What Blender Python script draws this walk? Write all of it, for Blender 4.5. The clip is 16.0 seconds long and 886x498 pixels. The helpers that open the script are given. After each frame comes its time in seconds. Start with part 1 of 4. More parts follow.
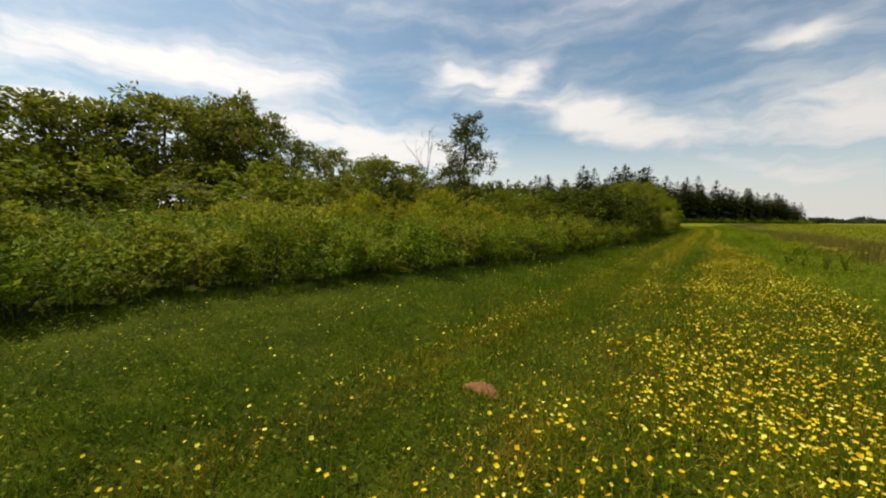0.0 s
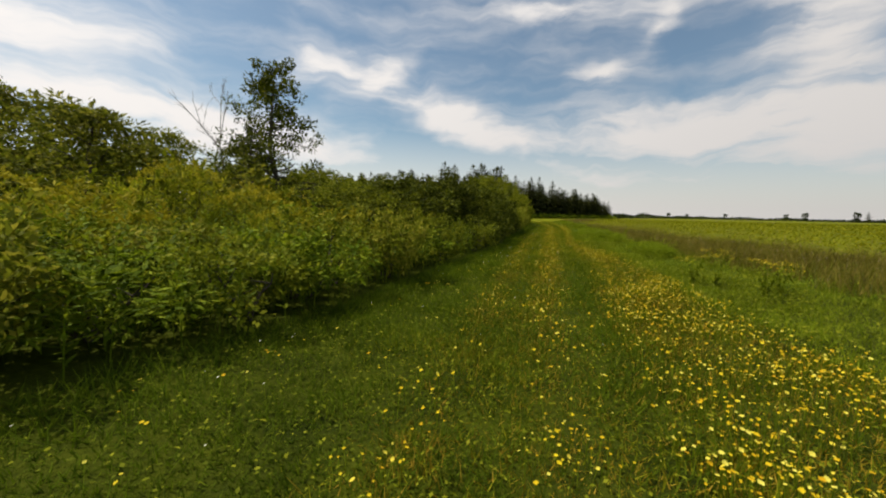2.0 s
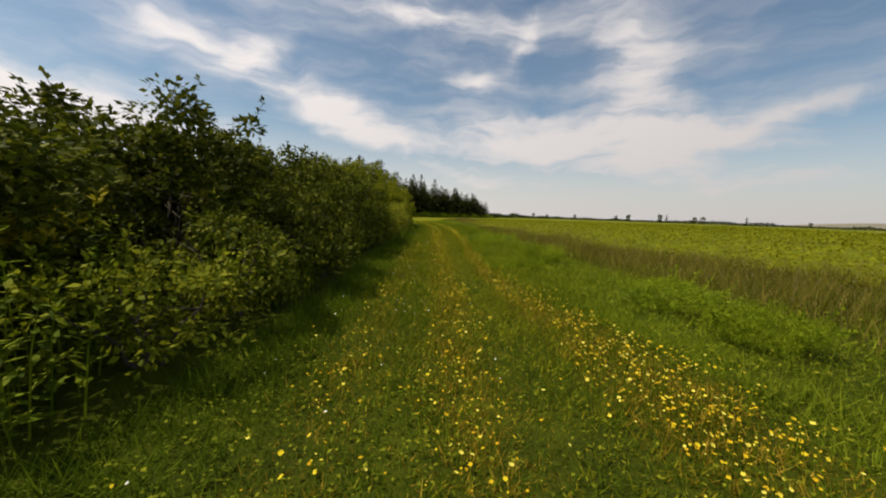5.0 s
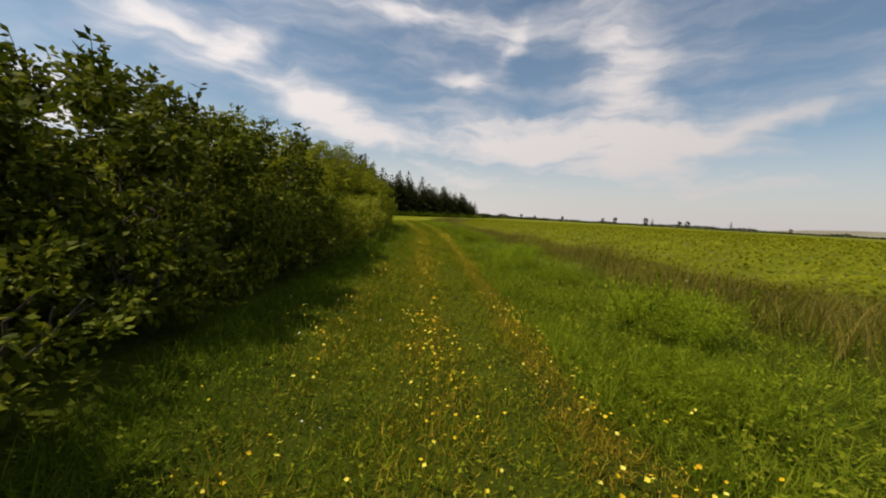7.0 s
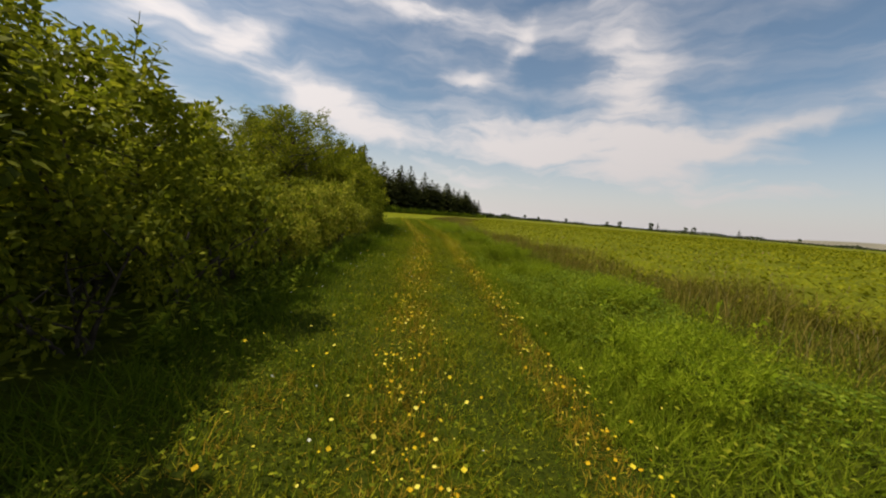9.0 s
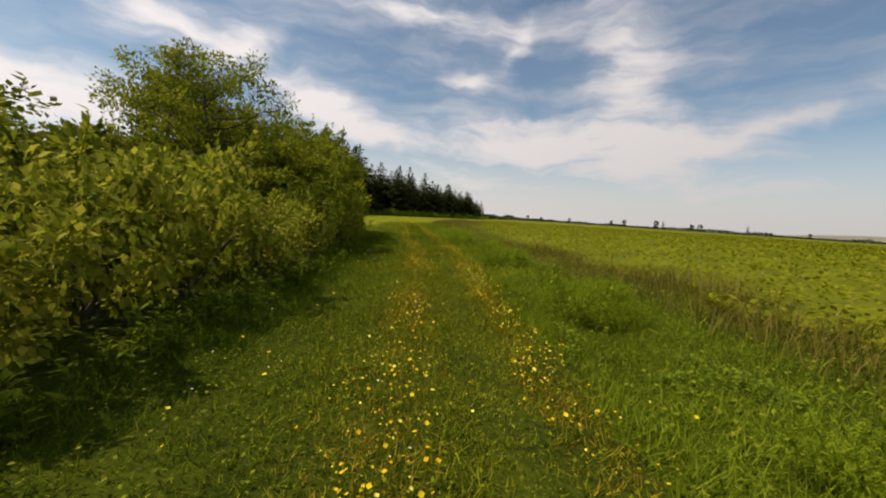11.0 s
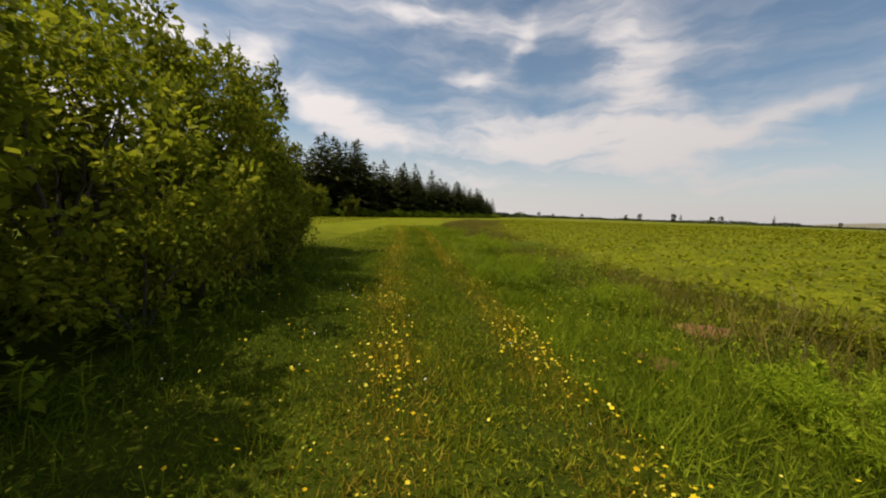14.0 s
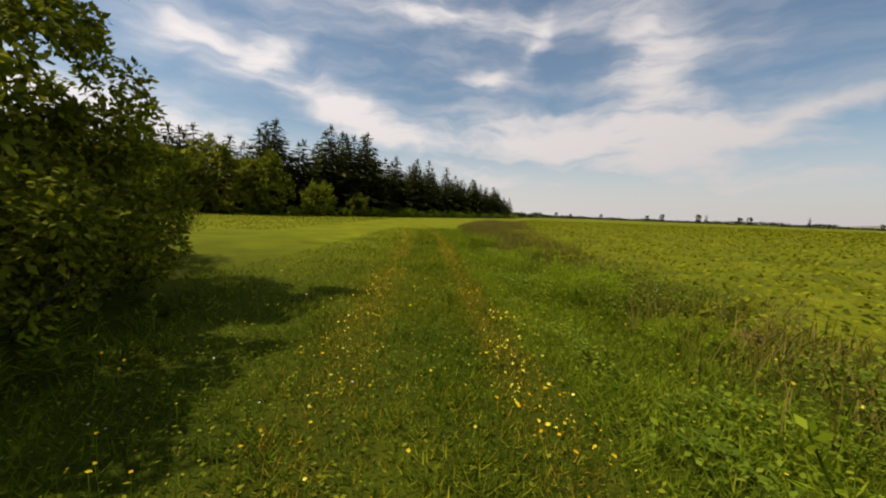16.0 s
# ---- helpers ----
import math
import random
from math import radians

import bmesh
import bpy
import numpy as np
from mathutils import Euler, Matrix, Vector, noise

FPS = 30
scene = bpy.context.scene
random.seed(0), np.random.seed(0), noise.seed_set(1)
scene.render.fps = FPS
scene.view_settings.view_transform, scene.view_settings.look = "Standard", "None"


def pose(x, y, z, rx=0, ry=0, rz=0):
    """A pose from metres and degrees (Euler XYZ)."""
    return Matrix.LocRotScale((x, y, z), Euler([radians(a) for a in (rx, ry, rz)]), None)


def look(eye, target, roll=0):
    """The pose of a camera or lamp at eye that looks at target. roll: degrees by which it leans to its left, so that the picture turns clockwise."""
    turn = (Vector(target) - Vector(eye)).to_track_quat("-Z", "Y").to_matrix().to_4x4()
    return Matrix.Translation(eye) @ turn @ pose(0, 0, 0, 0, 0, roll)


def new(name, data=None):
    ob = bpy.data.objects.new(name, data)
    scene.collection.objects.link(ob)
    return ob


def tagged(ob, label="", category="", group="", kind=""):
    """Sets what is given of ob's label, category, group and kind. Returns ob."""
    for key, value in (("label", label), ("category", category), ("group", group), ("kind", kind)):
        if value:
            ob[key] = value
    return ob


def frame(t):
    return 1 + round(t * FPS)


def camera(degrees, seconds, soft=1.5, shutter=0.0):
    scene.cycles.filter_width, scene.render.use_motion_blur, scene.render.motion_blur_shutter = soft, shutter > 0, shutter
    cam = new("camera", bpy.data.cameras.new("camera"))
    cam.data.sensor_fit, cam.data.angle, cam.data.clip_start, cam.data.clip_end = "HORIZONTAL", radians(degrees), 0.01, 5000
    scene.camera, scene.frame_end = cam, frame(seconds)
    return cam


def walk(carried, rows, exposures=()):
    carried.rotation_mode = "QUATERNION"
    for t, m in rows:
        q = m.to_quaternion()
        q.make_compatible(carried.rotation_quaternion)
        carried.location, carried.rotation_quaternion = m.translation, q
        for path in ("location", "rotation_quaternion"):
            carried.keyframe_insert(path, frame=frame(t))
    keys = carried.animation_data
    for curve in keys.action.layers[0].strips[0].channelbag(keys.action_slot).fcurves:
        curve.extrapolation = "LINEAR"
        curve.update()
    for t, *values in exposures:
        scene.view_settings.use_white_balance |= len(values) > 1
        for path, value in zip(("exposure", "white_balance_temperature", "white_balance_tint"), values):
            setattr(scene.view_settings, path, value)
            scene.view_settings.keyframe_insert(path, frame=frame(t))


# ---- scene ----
cam = camera(103, 16.0, soft=2.05)
# seconds, metres, degrees
PATH = [
    (0, 1.535, -2.610, 1.25, 84.49, -0.9, 38.8),
    (0.5, 1.190, -1.191, 1.25, 84.3, -0.9, 32.82),
    (1, 0.855, 0.230, 1.25, 84.18, -0.99, 27.63),
    (1.5, 0.617, 1.670, 1.25, 83.79, -1.05, 22.84),
    (2, 0.388, 3.112, 1.25, 84.11, -1.21, 17.98),
    (2.5, 0.257, 4.566, 1.25, 84.27, -1.11, 13.27),
    (3, 0.135, 6.021, 1.25, 84.28, -1.07, 9.2),
    (3.5, 0.069, 7.480, 1.25, 84.29, -1.26, 5.99),
    (4, 0.012, 8.939, 1.25, 84.29, -1.56, 3.4),
    (4.5, -0.028, 10.398, 1.25, 84.33, -1.75, 1.04),
    (5.5, -0.041, 13.318, 1.25, 84.32, -2.33, -1.67),
    (6.2, -0.030, 15.362, 1.25, 84.31, -2.73, -2.53),
    (7, -0.019, 17.698, 1.25, 84.3, -3.19, -2.67),
    (7.5, -0.010, 19.158, 1.25, 84.2, -3.3, -2.64),
    (8, -0.002, 20.618, 1.25, 83.85, -4.01, -2.51),
    (8.5, 0.008, 22.078, 1.25, 83.81, -4.36, -2.48),
    (9, 0.017, 23.538, 1.25, 84, -4.96, -2.35),
    (10.3, 0.046, 27.334, 1.25, 84.2, -4.2, -2.2),
    (11.5, 0.064, 30.838, 1.25, 84.38, -3.51, -2.06),
    (12, 0.060, 32.298, 1.25, 84.21, -3.24, -1.68),
    (12.5, 0.057, 33.758, 1.25, 84.16, -2.76, -1.48),
    (13, 0.043, 35.218, 1.25, 84.17, -2.61, -1.28),
    (13.5, 0.029, 36.678, 1.25, 84.2, -2.25, -1.08),
    (14, -0.006, 38.137, 1.25, 84.22, -2.02, -0.89),
    (14.5, -0.040, 39.597, 1.25, 84.05, -1.89, -0.7),
    (15, -0.098, 41.056, 1.25, 83.97, -1.76, -0.33),
    (15.5, -0.156, 42.515, 1.25, 83.91, -1.94, 0.31),
    (16, -0.214, 43.973, 1.25, 84.1, -2.2, 1.39),
]
walk(cam, [(r[0], pose(*r[1:])) for r in PATH], exposures=[(0.0, 0.14, 6500, 8.0), (2.0, 0.04, 6500, 9.0), (4.5, 0.02, 6500, 11.5), (8.0, 0.02, 6500, 13.0), (12.0, 0.05, 6500, 13.0), (16.0, 0.02, 6500, 13.0)])

rng = np.random.default_rng(7)

# ---- world, sun ----
SUN_AZ, SUN_EL = -99.0, 58.0      # degrees from +y towards +x, and above the horizon
world = bpy.data.worlds.new("sky")
scene.world = world
world.use_nodes = True


def node(tree, kind, **values):
    n = tree.nodes.new(kind)
    for key, value in values.items():
        n.inputs[int(key[1:])].default_value = value
    return n


def math_node(tree, op, a, b=None, clamp=False):
    n = tree.nodes.new("ShaderNodeMath")
    n.operation, n.use_clamp = op, clamp
    for i, v in enumerate((a, b)):
        if v is None:
            continue
        if isinstance(v, (int, float)):
            n.inputs[i].default_value = v
        else:
            tree.links.new(v, n.inputs[i])
    return n.outputs[0]


def noise_node(tree, vector, scale, detail=4.0, rough=0.55, distortion=0.0):
    n = tree.nodes.new("ShaderNodeTexNoise")
    n.inputs["Scale"].default_value, n.inputs["Detail"].default_value = scale, detail
    n.inputs["Roughness"].default_value, n.inputs["Distortion"].default_value = rough, distortion
    if vector is not None:
        tree.links.new(vector, n.inputs["Vector"])
    return n


def build_sky():
    tree = world.node_tree
    bg = tree.nodes["Background"]
    bg.inputs[1].default_value = 0.1
    sky = tree.nodes.new("ShaderNodeTexSky")
    sky.sky_type, sky.sun_disc = "NISHITA", False
    sky.sun_elevation, sky.sun_rotation = radians(SUN_EL), radians(SUN_AZ)
    sky.air_density, sky.dust_density, sky.ozone_density = 1.0, 1.2, 1.6
    coord = tree.nodes.new("ShaderNodeTexCoord").outputs["Generated"]
    sep = tree.nodes.new("ShaderNodeSeparateXYZ")
    tree.links.new(coord, sep.inputs[0])
    az = math_node(tree, "MULTIPLY", math_node(tree, "ARCTAN2", sep.outputs[0], sep.outputs[1]), 57.2958)
    el = math_node(tree, "MULTIPLY", math_node(tree, "ARCSINE", sep.outputs[2]), 57.2958)
    # drifting cirrus: the strokes are bent by two noises
    w1 = noise_node(tree, coord, 5.0, 3.0)
    w2 = noise_node(tree, coord, 16.0, 4.0, 0.6)
    ws1 = tree.nodes.new("ShaderNodeSeparateColor")
    ws2 = tree.nodes.new("ShaderNodeSeparateColor")
    tree.links.new(w1.outputs[1], ws1.inputs[0])
    tree.links.new(w2.outputs[1], ws2.inputs[0])
    def bend(base, a, b, ka, kb):
        s = math_node(tree, "MULTIPLY", math_node(tree, "SUBTRACT", a, 0.5), ka)
        t = math_node(tree, "MULTIPLY", math_node(tree, "SUBTRACT", b, 0.5), kb)
        return math_node(tree, "ADD", base, math_node(tree, "ADD", s, t))
    azw = bend(az, ws1.outputs[0], ws2.outputs[0], 12.0, 2.6)
    elw = bend(el, ws1.outputs[1], ws2.outputs[1], 6.0, 1.2)
    flat = tree.nodes.new("ShaderNodeCombineXYZ")
    tree.links.new(azw, flat.inputs[0])
    tree.links.new(elw, flat.inputs[1])
    # azimuth, elevation, half length, half width, tilt (degrees), weight
    strokes = (
        (0, 27.5, 24, 4.0, -4, 0.8), (-34, 20, 13, 4.0, 8, 0.7), (-15, 13.5, 27, 4.2, -20, 0.95), (5, 18.8, 9, 2.8, 5, 0.8),
        (27, 19, 18, 10.5, 105, 0.8), (20, 11.3, 38, 6.2, -2, 1.35), (46, 12.5, 20, 2.6, 15, 0.5), (13, 24.0, 8, 2.6, 55, 0.45),
        (-78, 17.5, 34, 4.6, 4, 1.3), (-52, 10.8, 32, 6.0, -4, 1.3), (-29, 19.5, 11, 2.8, 28, 0.7), (-100, 10, 40, 7, 0, 1.2),
        (66, 15, 22, 4, 12, 0.5), (25, 5.5, 70, 4.5, 0, 0.6), (-125, 24, 40, 7, 10, 0.9), (115, 20, 50, 8, -8, 0.9),
        # last three: unseen high cloud, enlarged to fill the shadows with sky light
        (170, 15, 60, 8, 5, 0.9), (-60, 47, 70, 15, 20, 1.1), (70, 50, 70, 15, -15, 1.1), (150, 60, 90, 16, 10, 1.0))
    total = None
    for a, e, half_long, half_wide, tilt, weight in strokes:
        mp = tree.nodes.new("ShaderNodeMapping")
        mp.vector_type = "TEXTURE"
        mp.inputs[1].default_value, mp.inputs[2].default_value = (a, e, 0), (0, 0, radians(tilt))
        mp.inputs[3].default_value = (half_long, half_wide, 1)
        tree.links.new(flat.outputs[0], mp.inputs[0])
        gr = tree.nodes.new("ShaderNodeTexGradient")
        gr.gradient_type = "QUADRATIC_SPHERE"
        tree.links.new(mp.outputs[0], gr.inputs[0])
        term = math_node(tree, "MULTIPLY", gr.outputs[1], weight)
        total = term if total is None else math_node(tree, "ADD", total, term)
    # wisps inside the strokes, drawn out sideways
    wisp_map = tree.nodes.new("ShaderNodeMapping")
    wisp_map.inputs[3].default_value = (0.035, 0.16, 1)
    wisp_map.inputs[2].default_value = (0, 0, radians(12))
    tree.links.new(flat.outputs[0], wisp_map.inputs[0])
    wisp = noise_node(tree, wisp_map.outputs[0], 1.6, 6.0, 0.55, 0.15)
    gain = math_node(tree, "MULTIPLY_ADD", wisp.outputs[0], 3.0)
    gain.node.inputs[2].default_value = -0.5
    mask = math_node(tree, "MULTIPLY", total, gain)
    veil = math_node(tree, "MULTIPLY", math_node(tree, "SUBTRACT", wisp.outputs[0], 0.38), 1.1, True)
    soft_edge = tree.nodes.new("ShaderNodeMapRange")
    soft_edge.interpolation_type = "SMOOTHERSTEP"
    soft_edge.inputs[1].default_value, soft_edge.inputs[2].default_value = -0.18, 1.0
    tree.links.new(math_node(tree, "ADD", mask, veil), soft_edge.inputs[0])
    mask = soft_edge.outputs[0]
    # pale haze over the horizon
    haze = tree.nodes.new("ShaderNodeMapRange")
    haze.inputs[1].default_value, haze.inputs[2].default_value = 0.0, 13.0
    haze.inputs[3].default_value, haze.inputs[4].default_value = 0.95, 0.0
    tree.links.new(el, haze.inputs[0])
    mask = math_node(tree, "MAXIMUM", mask, haze.outputs[0])
    cool = tree.nodes.new("ShaderNodeMix")
    cool.data_type, cool.blend_type = "RGBA", "MULTIPLY"
    cool.inputs[0].default_value = 1.0
    cool.inputs[7].default_value = SKY_TINT
    tree.links.new(sky.outputs[0], cool.inputs[6])
    mix = tree.nodes.new("ShaderNodeMix")
    mix.data_type = "RGBA"
    toward = tree.nodes.new("ShaderNodeVectorMath")
    toward.operation = "DOT_PRODUCT"
    toward.inputs[1].default_value = (math.sin(radians(SUN_AZ)) * math.cos(radians(SUN_EL)), math.cos(radians(SUN_AZ)) * math.cos(radians(SUN_EL)), math.sin(radians(SUN_EL)))
    tree.links.new(coord, toward.inputs[0])
    glow = math_node(tree, "MULTIPLY_ADD", toward.outputs["Value"], 0.4)
    glow.node.inputs[2].default_value = 0.9
    lit = tree.nodes.new("ShaderNodeVectorMath")
    lit.operation = "SCALE"
    lit.inputs[0].default_value = CLOUD[:3]
    tree.links.new(glow, lit.inputs["Scale"])
    tree.links.new(lit.outputs[0], mix.inputs[7])
    tree.links.new(mask, mix.inputs[0])
    tree.links.new(cool.outputs[2], mix.inputs[6])
    tree.links.new(mix.outputs[2], bg.inputs[0])


SKY_TINT = (1.0, 1.08, 1.0, 1)
CLOUD = (8.1, 7.7, 7.45, 1)
build_sky()

sun = new("sun", bpy.data.lights.new("sun", "SUN"))
sun.data.energy, sun.data.angle, sun.data.color = 4.8, radians(0.6), (1.0, 0.9, 0.73)
sun_dir = Vector((math.sin(radians(SUN_AZ)) * math.cos(radians(SUN_EL)), math.cos(radians(SUN_AZ)) * math.cos(radians(SUN_EL)), math.sin(radians(SUN_EL))))
sun.matrix_world = look(sun_dir * 60, (0, 0, 0))


# ---- materials ----
def leaf_material(name, dark, mid, light, through_light=0.35, rough=0.7, patch=0.35, patch_scale=0.6):
    """Leaves: one tone a leaf, slow patches over the plants, some light through the blade."""
    mat = bpy.data.materials.new(name)
    mat.use_nodes = True
    tree = mat.node_tree
    bsdf = tree.nodes["Principled BSDF"]
    out = tree.nodes["Material Output"]
    geo = tree.nodes.new("ShaderNodeNewGeometry")
    info = tree.nodes.new("ShaderNodeObjectInfo")
    ramp = tree.nodes.new("ShaderNodeValToRGB")
    ramp.color_ramp.elements[0].color, ramp.color_ramp.elements[1].color = (*dark, 1), (*light, 1)
    ramp.color_ramp.elements.new(0.55).color = (*mid, 1)
    tree.links.new(geo.outputs["Random Per Island"], ramp.inputs[0])
    n = noise_node(tree, geo.outputs["Position"], patch_scale, 3.0, 0.6)
    level = math_node(tree, "MULTIPLY_ADD", n.outputs[0], 2.0 * patch)
    level.node.inputs[2].default_value = 1.0 - patch
    own = math_node(tree, "MULTIPLY_ADD", info.outputs["Random"], 0.3)
    own.node.inputs[2].default_value = 0.85
    level = math_node(tree, "MULTIPLY", level, own)
    hsv = tree.nodes.new("ShaderNodeHueSaturation")
    tree.links.new(level, hsv.inputs["Value"])
    tree.links.new(ramp.outputs[0], hsv.inputs["Color"])
    tree.links.new(hsv.outputs[0], bsdf.inputs["Base Color"])
    bsdf.inputs["Roughness"].default_value = rough
    bsdf.inputs["Specular IOR Level"].default_value = 0.08
    tr = tree.nodes.new("ShaderNodeBsdfTranslucent")
    tree.links.new(hsv.outputs[0], tr.inputs[0])
    mx = tree.nodes.new("ShaderNodeMixShader")
    mx.inputs[0].default_value = through_light
    tree.links.new(bsdf.outputs[0], mx.inputs[1])
    tree.links.new(tr.outputs[0], mx.inputs[2])
    tree.links.new(mx.outputs[0], out.inputs[0])
    return mat


def rough_material(name, c1, c2, scale=8.0, rough=0.9, bump=0.3):
    mat = bpy.data.materials.new(name)
    mat.use_nodes = True
    tree = mat.node_tree
    bsdf = tree.nodes["Principled BSDF"]
    geo = tree.nodes.new("ShaderNodeNewGeometry")
    fine = noise_node(tree, geo.outputs["Position"], scale, 6.0, 0.65)
    slow = noise_node(tree, geo.outputs["Position"], scale * 0.07, 3.0, 0.6)
    blend = math_node(tree, "MULTIPLY", math_node(tree, "ADD", fine.outputs[0], slow.outputs[0]), 0.5)
    ramp = tree.nodes.new("ShaderNodeValToRGB")
    ramp.color_ramp.elements[0].position, ramp.color_ramp.elements[1].position = 0.36, 0.64
    ramp.color_ramp.elements[0].color, ramp.color_ramp.elements[1].color = (*c1, 1), (*c2, 1)
    tree.links.new(blend, ramp.inputs[0])
    tree.links.new(ramp.outputs[0], bsdf.inputs["Base Color"])
    bsdf.inputs["Roughness"].default_value = rough
    bsdf.inputs["Specular IOR Level"].default_value = 0.04
    bp = tree.nodes.new("ShaderNodeBump")
    bp.inputs["Strength"].default_value, bp.inputs["Distance"].default_value = bump, 0.05
    tree.links.new(fine.outputs[0], bp.inputs["Height"])
    tree.links.new(bp.outputs[0], bsdf.inputs["Normal"])
    return mat


M_TRACK = leaf_material("mown_grass", (0.129, 0.138, 0.0048), (0.233, 0.24, 0.006), (0.379, 0.366, 0.0168), 0.35, 0.8, 0.5, 0.9)
# greener grass of the track; along the hedge foot it stands for shade
M_GREEN = leaf_material("deep_green_shaded_grass", (0.043, 0.072, 0.0027), (0.083, 0.127, 0.004), (0.145, 0.196, 0.009), 0.4, 0.8, 0.4, 0.8)
M_BELT = leaf_material("sere_grass", (0.17, 0.127, 0.00759), (0.283, 0.197, 0.0114), (0.425, 0.291, 0.0316), 0.3, 0.8, 0.3, 0.9)
M_LUSH = leaf_material("lush_grass", (0.074, 0.11, 0.0036), (0.145, 0.193, 0.0062), (0.24, 0.278, 0.0145), 0.4, 0.75, 0.7, 0.9)
M_VERGE = leaf_material("dry_tall_grass", (0.078, 0.08, 0.0065), (0.142, 0.124, 0.013), (0.25, 0.19, 0.042), 0.35, 0.8, 0.5, 0.6)
M_CLOVER = leaf_material("ground_leaves", (0.091, 0.115, 0.00375), (0.169, 0.194, 0.00625), (0.273, 0.281, 0.015), 0.35, 0.7, 0.35, 0.9)
M_CROP = leaf_material("crop_leaves", (0.0999, 0.11, 0.00291), (0.175, 0.184, 0.00388), (0.27, 0.267, 0.0116), 0.4, 0.7, 0.3, 0.12)
M_BUSH = leaf_material("shrub_leaves", (0.0581, 0.0752, 0.00342), (0.128, 0.152, 0.00684), (0.256, 0.262, 0.016), 0.38, 0.7, 0.55, 1.1)
M_BUSH_B = leaf_material("alder_leaves", (0.0661, 0.0864, 0.00432), (0.149, 0.173, 0.00756), (0.275, 0.281, 0.0173), 0.38, 0.7, 0.55, 1.1)
M_BRAMBLE = leaf_material("bramble_leaves", (0.105, 0.125, 0.007), (0.22, 0.24, 0.015), (0.38, 0.34, 0.036), 0.45, 0.7, 0.35, 1.2)
M_WEED = leaf_material("weed_leaves", (0.06, 0.095, 0.004), (0.13, 0.185, 0.0065), (0.25, 0.29, 0.0135), 0.36, 0.7, 0.75, 0.8)
M_TREE = leaf_material("tree_leaves", (0.0643, 0.078, 0.006), (0.13, 0.144, 0.0105), (0.26, 0.247, 0.024), 0.45, 0.7, 0.35, 0.4)
M_SPRUCE = leaf_material("spruce_needles", (0.024, 0.031, 0.006), (0.045, 0.053, 0.01), (0.075, 0.079, 0.017), 0.2, 0.8, 0.3, 0.08)
M_FAR = leaf_material("distant_leaves", (0.03, 0.042, 0.015), (0.045, 0.06, 0.02), (0.07, 0.083, 0.03), 0.2, 0.8, 0.3, 0.03)
M_GOLD_LEAF = leaf_material("goldenrod_leaves", (0.12, 0.15, 0.006), (0.215, 0.235, 0.009), (0.34, 0.32, 0.016), 0.45, 0.7, 0.4, 1.0)
# Darker copy of the hedge leaf, with shade put into the colour
M_SHADE_LEAF = leaf_material("shade_dark_leaves", (0.03, 0.042, 0.0024), (0.068, 0.086, 0.0045), (0.165, 0.175, 0.012), 0.32, 0.65, 0.55, 1.1)
# Brighter copy of the hedge leaf, with sunlight put into the colour
M_SUNLIT_LEAF = leaf_material("sunlit_leaves", (0.1, 0.125, 0.006), (0.2, 0.225, 0.01), (0.33, 0.33, 0.02), 0.5, 0.7, 0.5, 1.0)
M_MOUND = leaf_material("feathery_grass", (0.11, 0.16, 0.005), (0.2, 0.265, 0.008), (0.31, 0.36, 0.017), 0.42, 0.75, 0.4, 1.6)
M_BARK = rough_material("bark", (0.035, 0.028, 0.02), (0.11, 0.095, 0.075), 14.0)
M_DEAD = rough_material("bare_grey_wood", (0.16, 0.14, 0.12), (0.34, 0.31, 0.28), 14.0)
M_YELLOW = leaf_material("yellow_petals", (0.62, 0.36, 0.008), (0.75, 0.58, 0.015), (0.82, 0.74, 0.12), 0.25, 0.7, 0.1, 0.5)
M_WHITE = leaf_material("pale_petals", (0.5, 0.5, 0.35), (0.65, 0.65, 0.5), (0.75, 0.75, 0.65), 0.25, 0.6, 0.1, 0.5)
M_GOLD = leaf_material("goldenrod_heads", (0.22, 0.2, 0.008), (0.36, 0.31, 0.012), (0.48, 0.41, 0.025), 0.25, 0.7, 0.2, 0.5)
M_SOIL = rough_material("red_soil", (0.11, 0.052, 0.024), (0.22, 0.11, 0.05), 9.0)
M_CANOPY = rough_material("crop_canopy", (0.066, 0.078, 0.003), (0.165, 0.176, 0.006), 8.0, 0.8, 1.0)
M_FAR_FIELD = rough_material("far_stubble", (0.15, 0.14, 0.1), (0.24, 0.22, 0.16), 0.05)


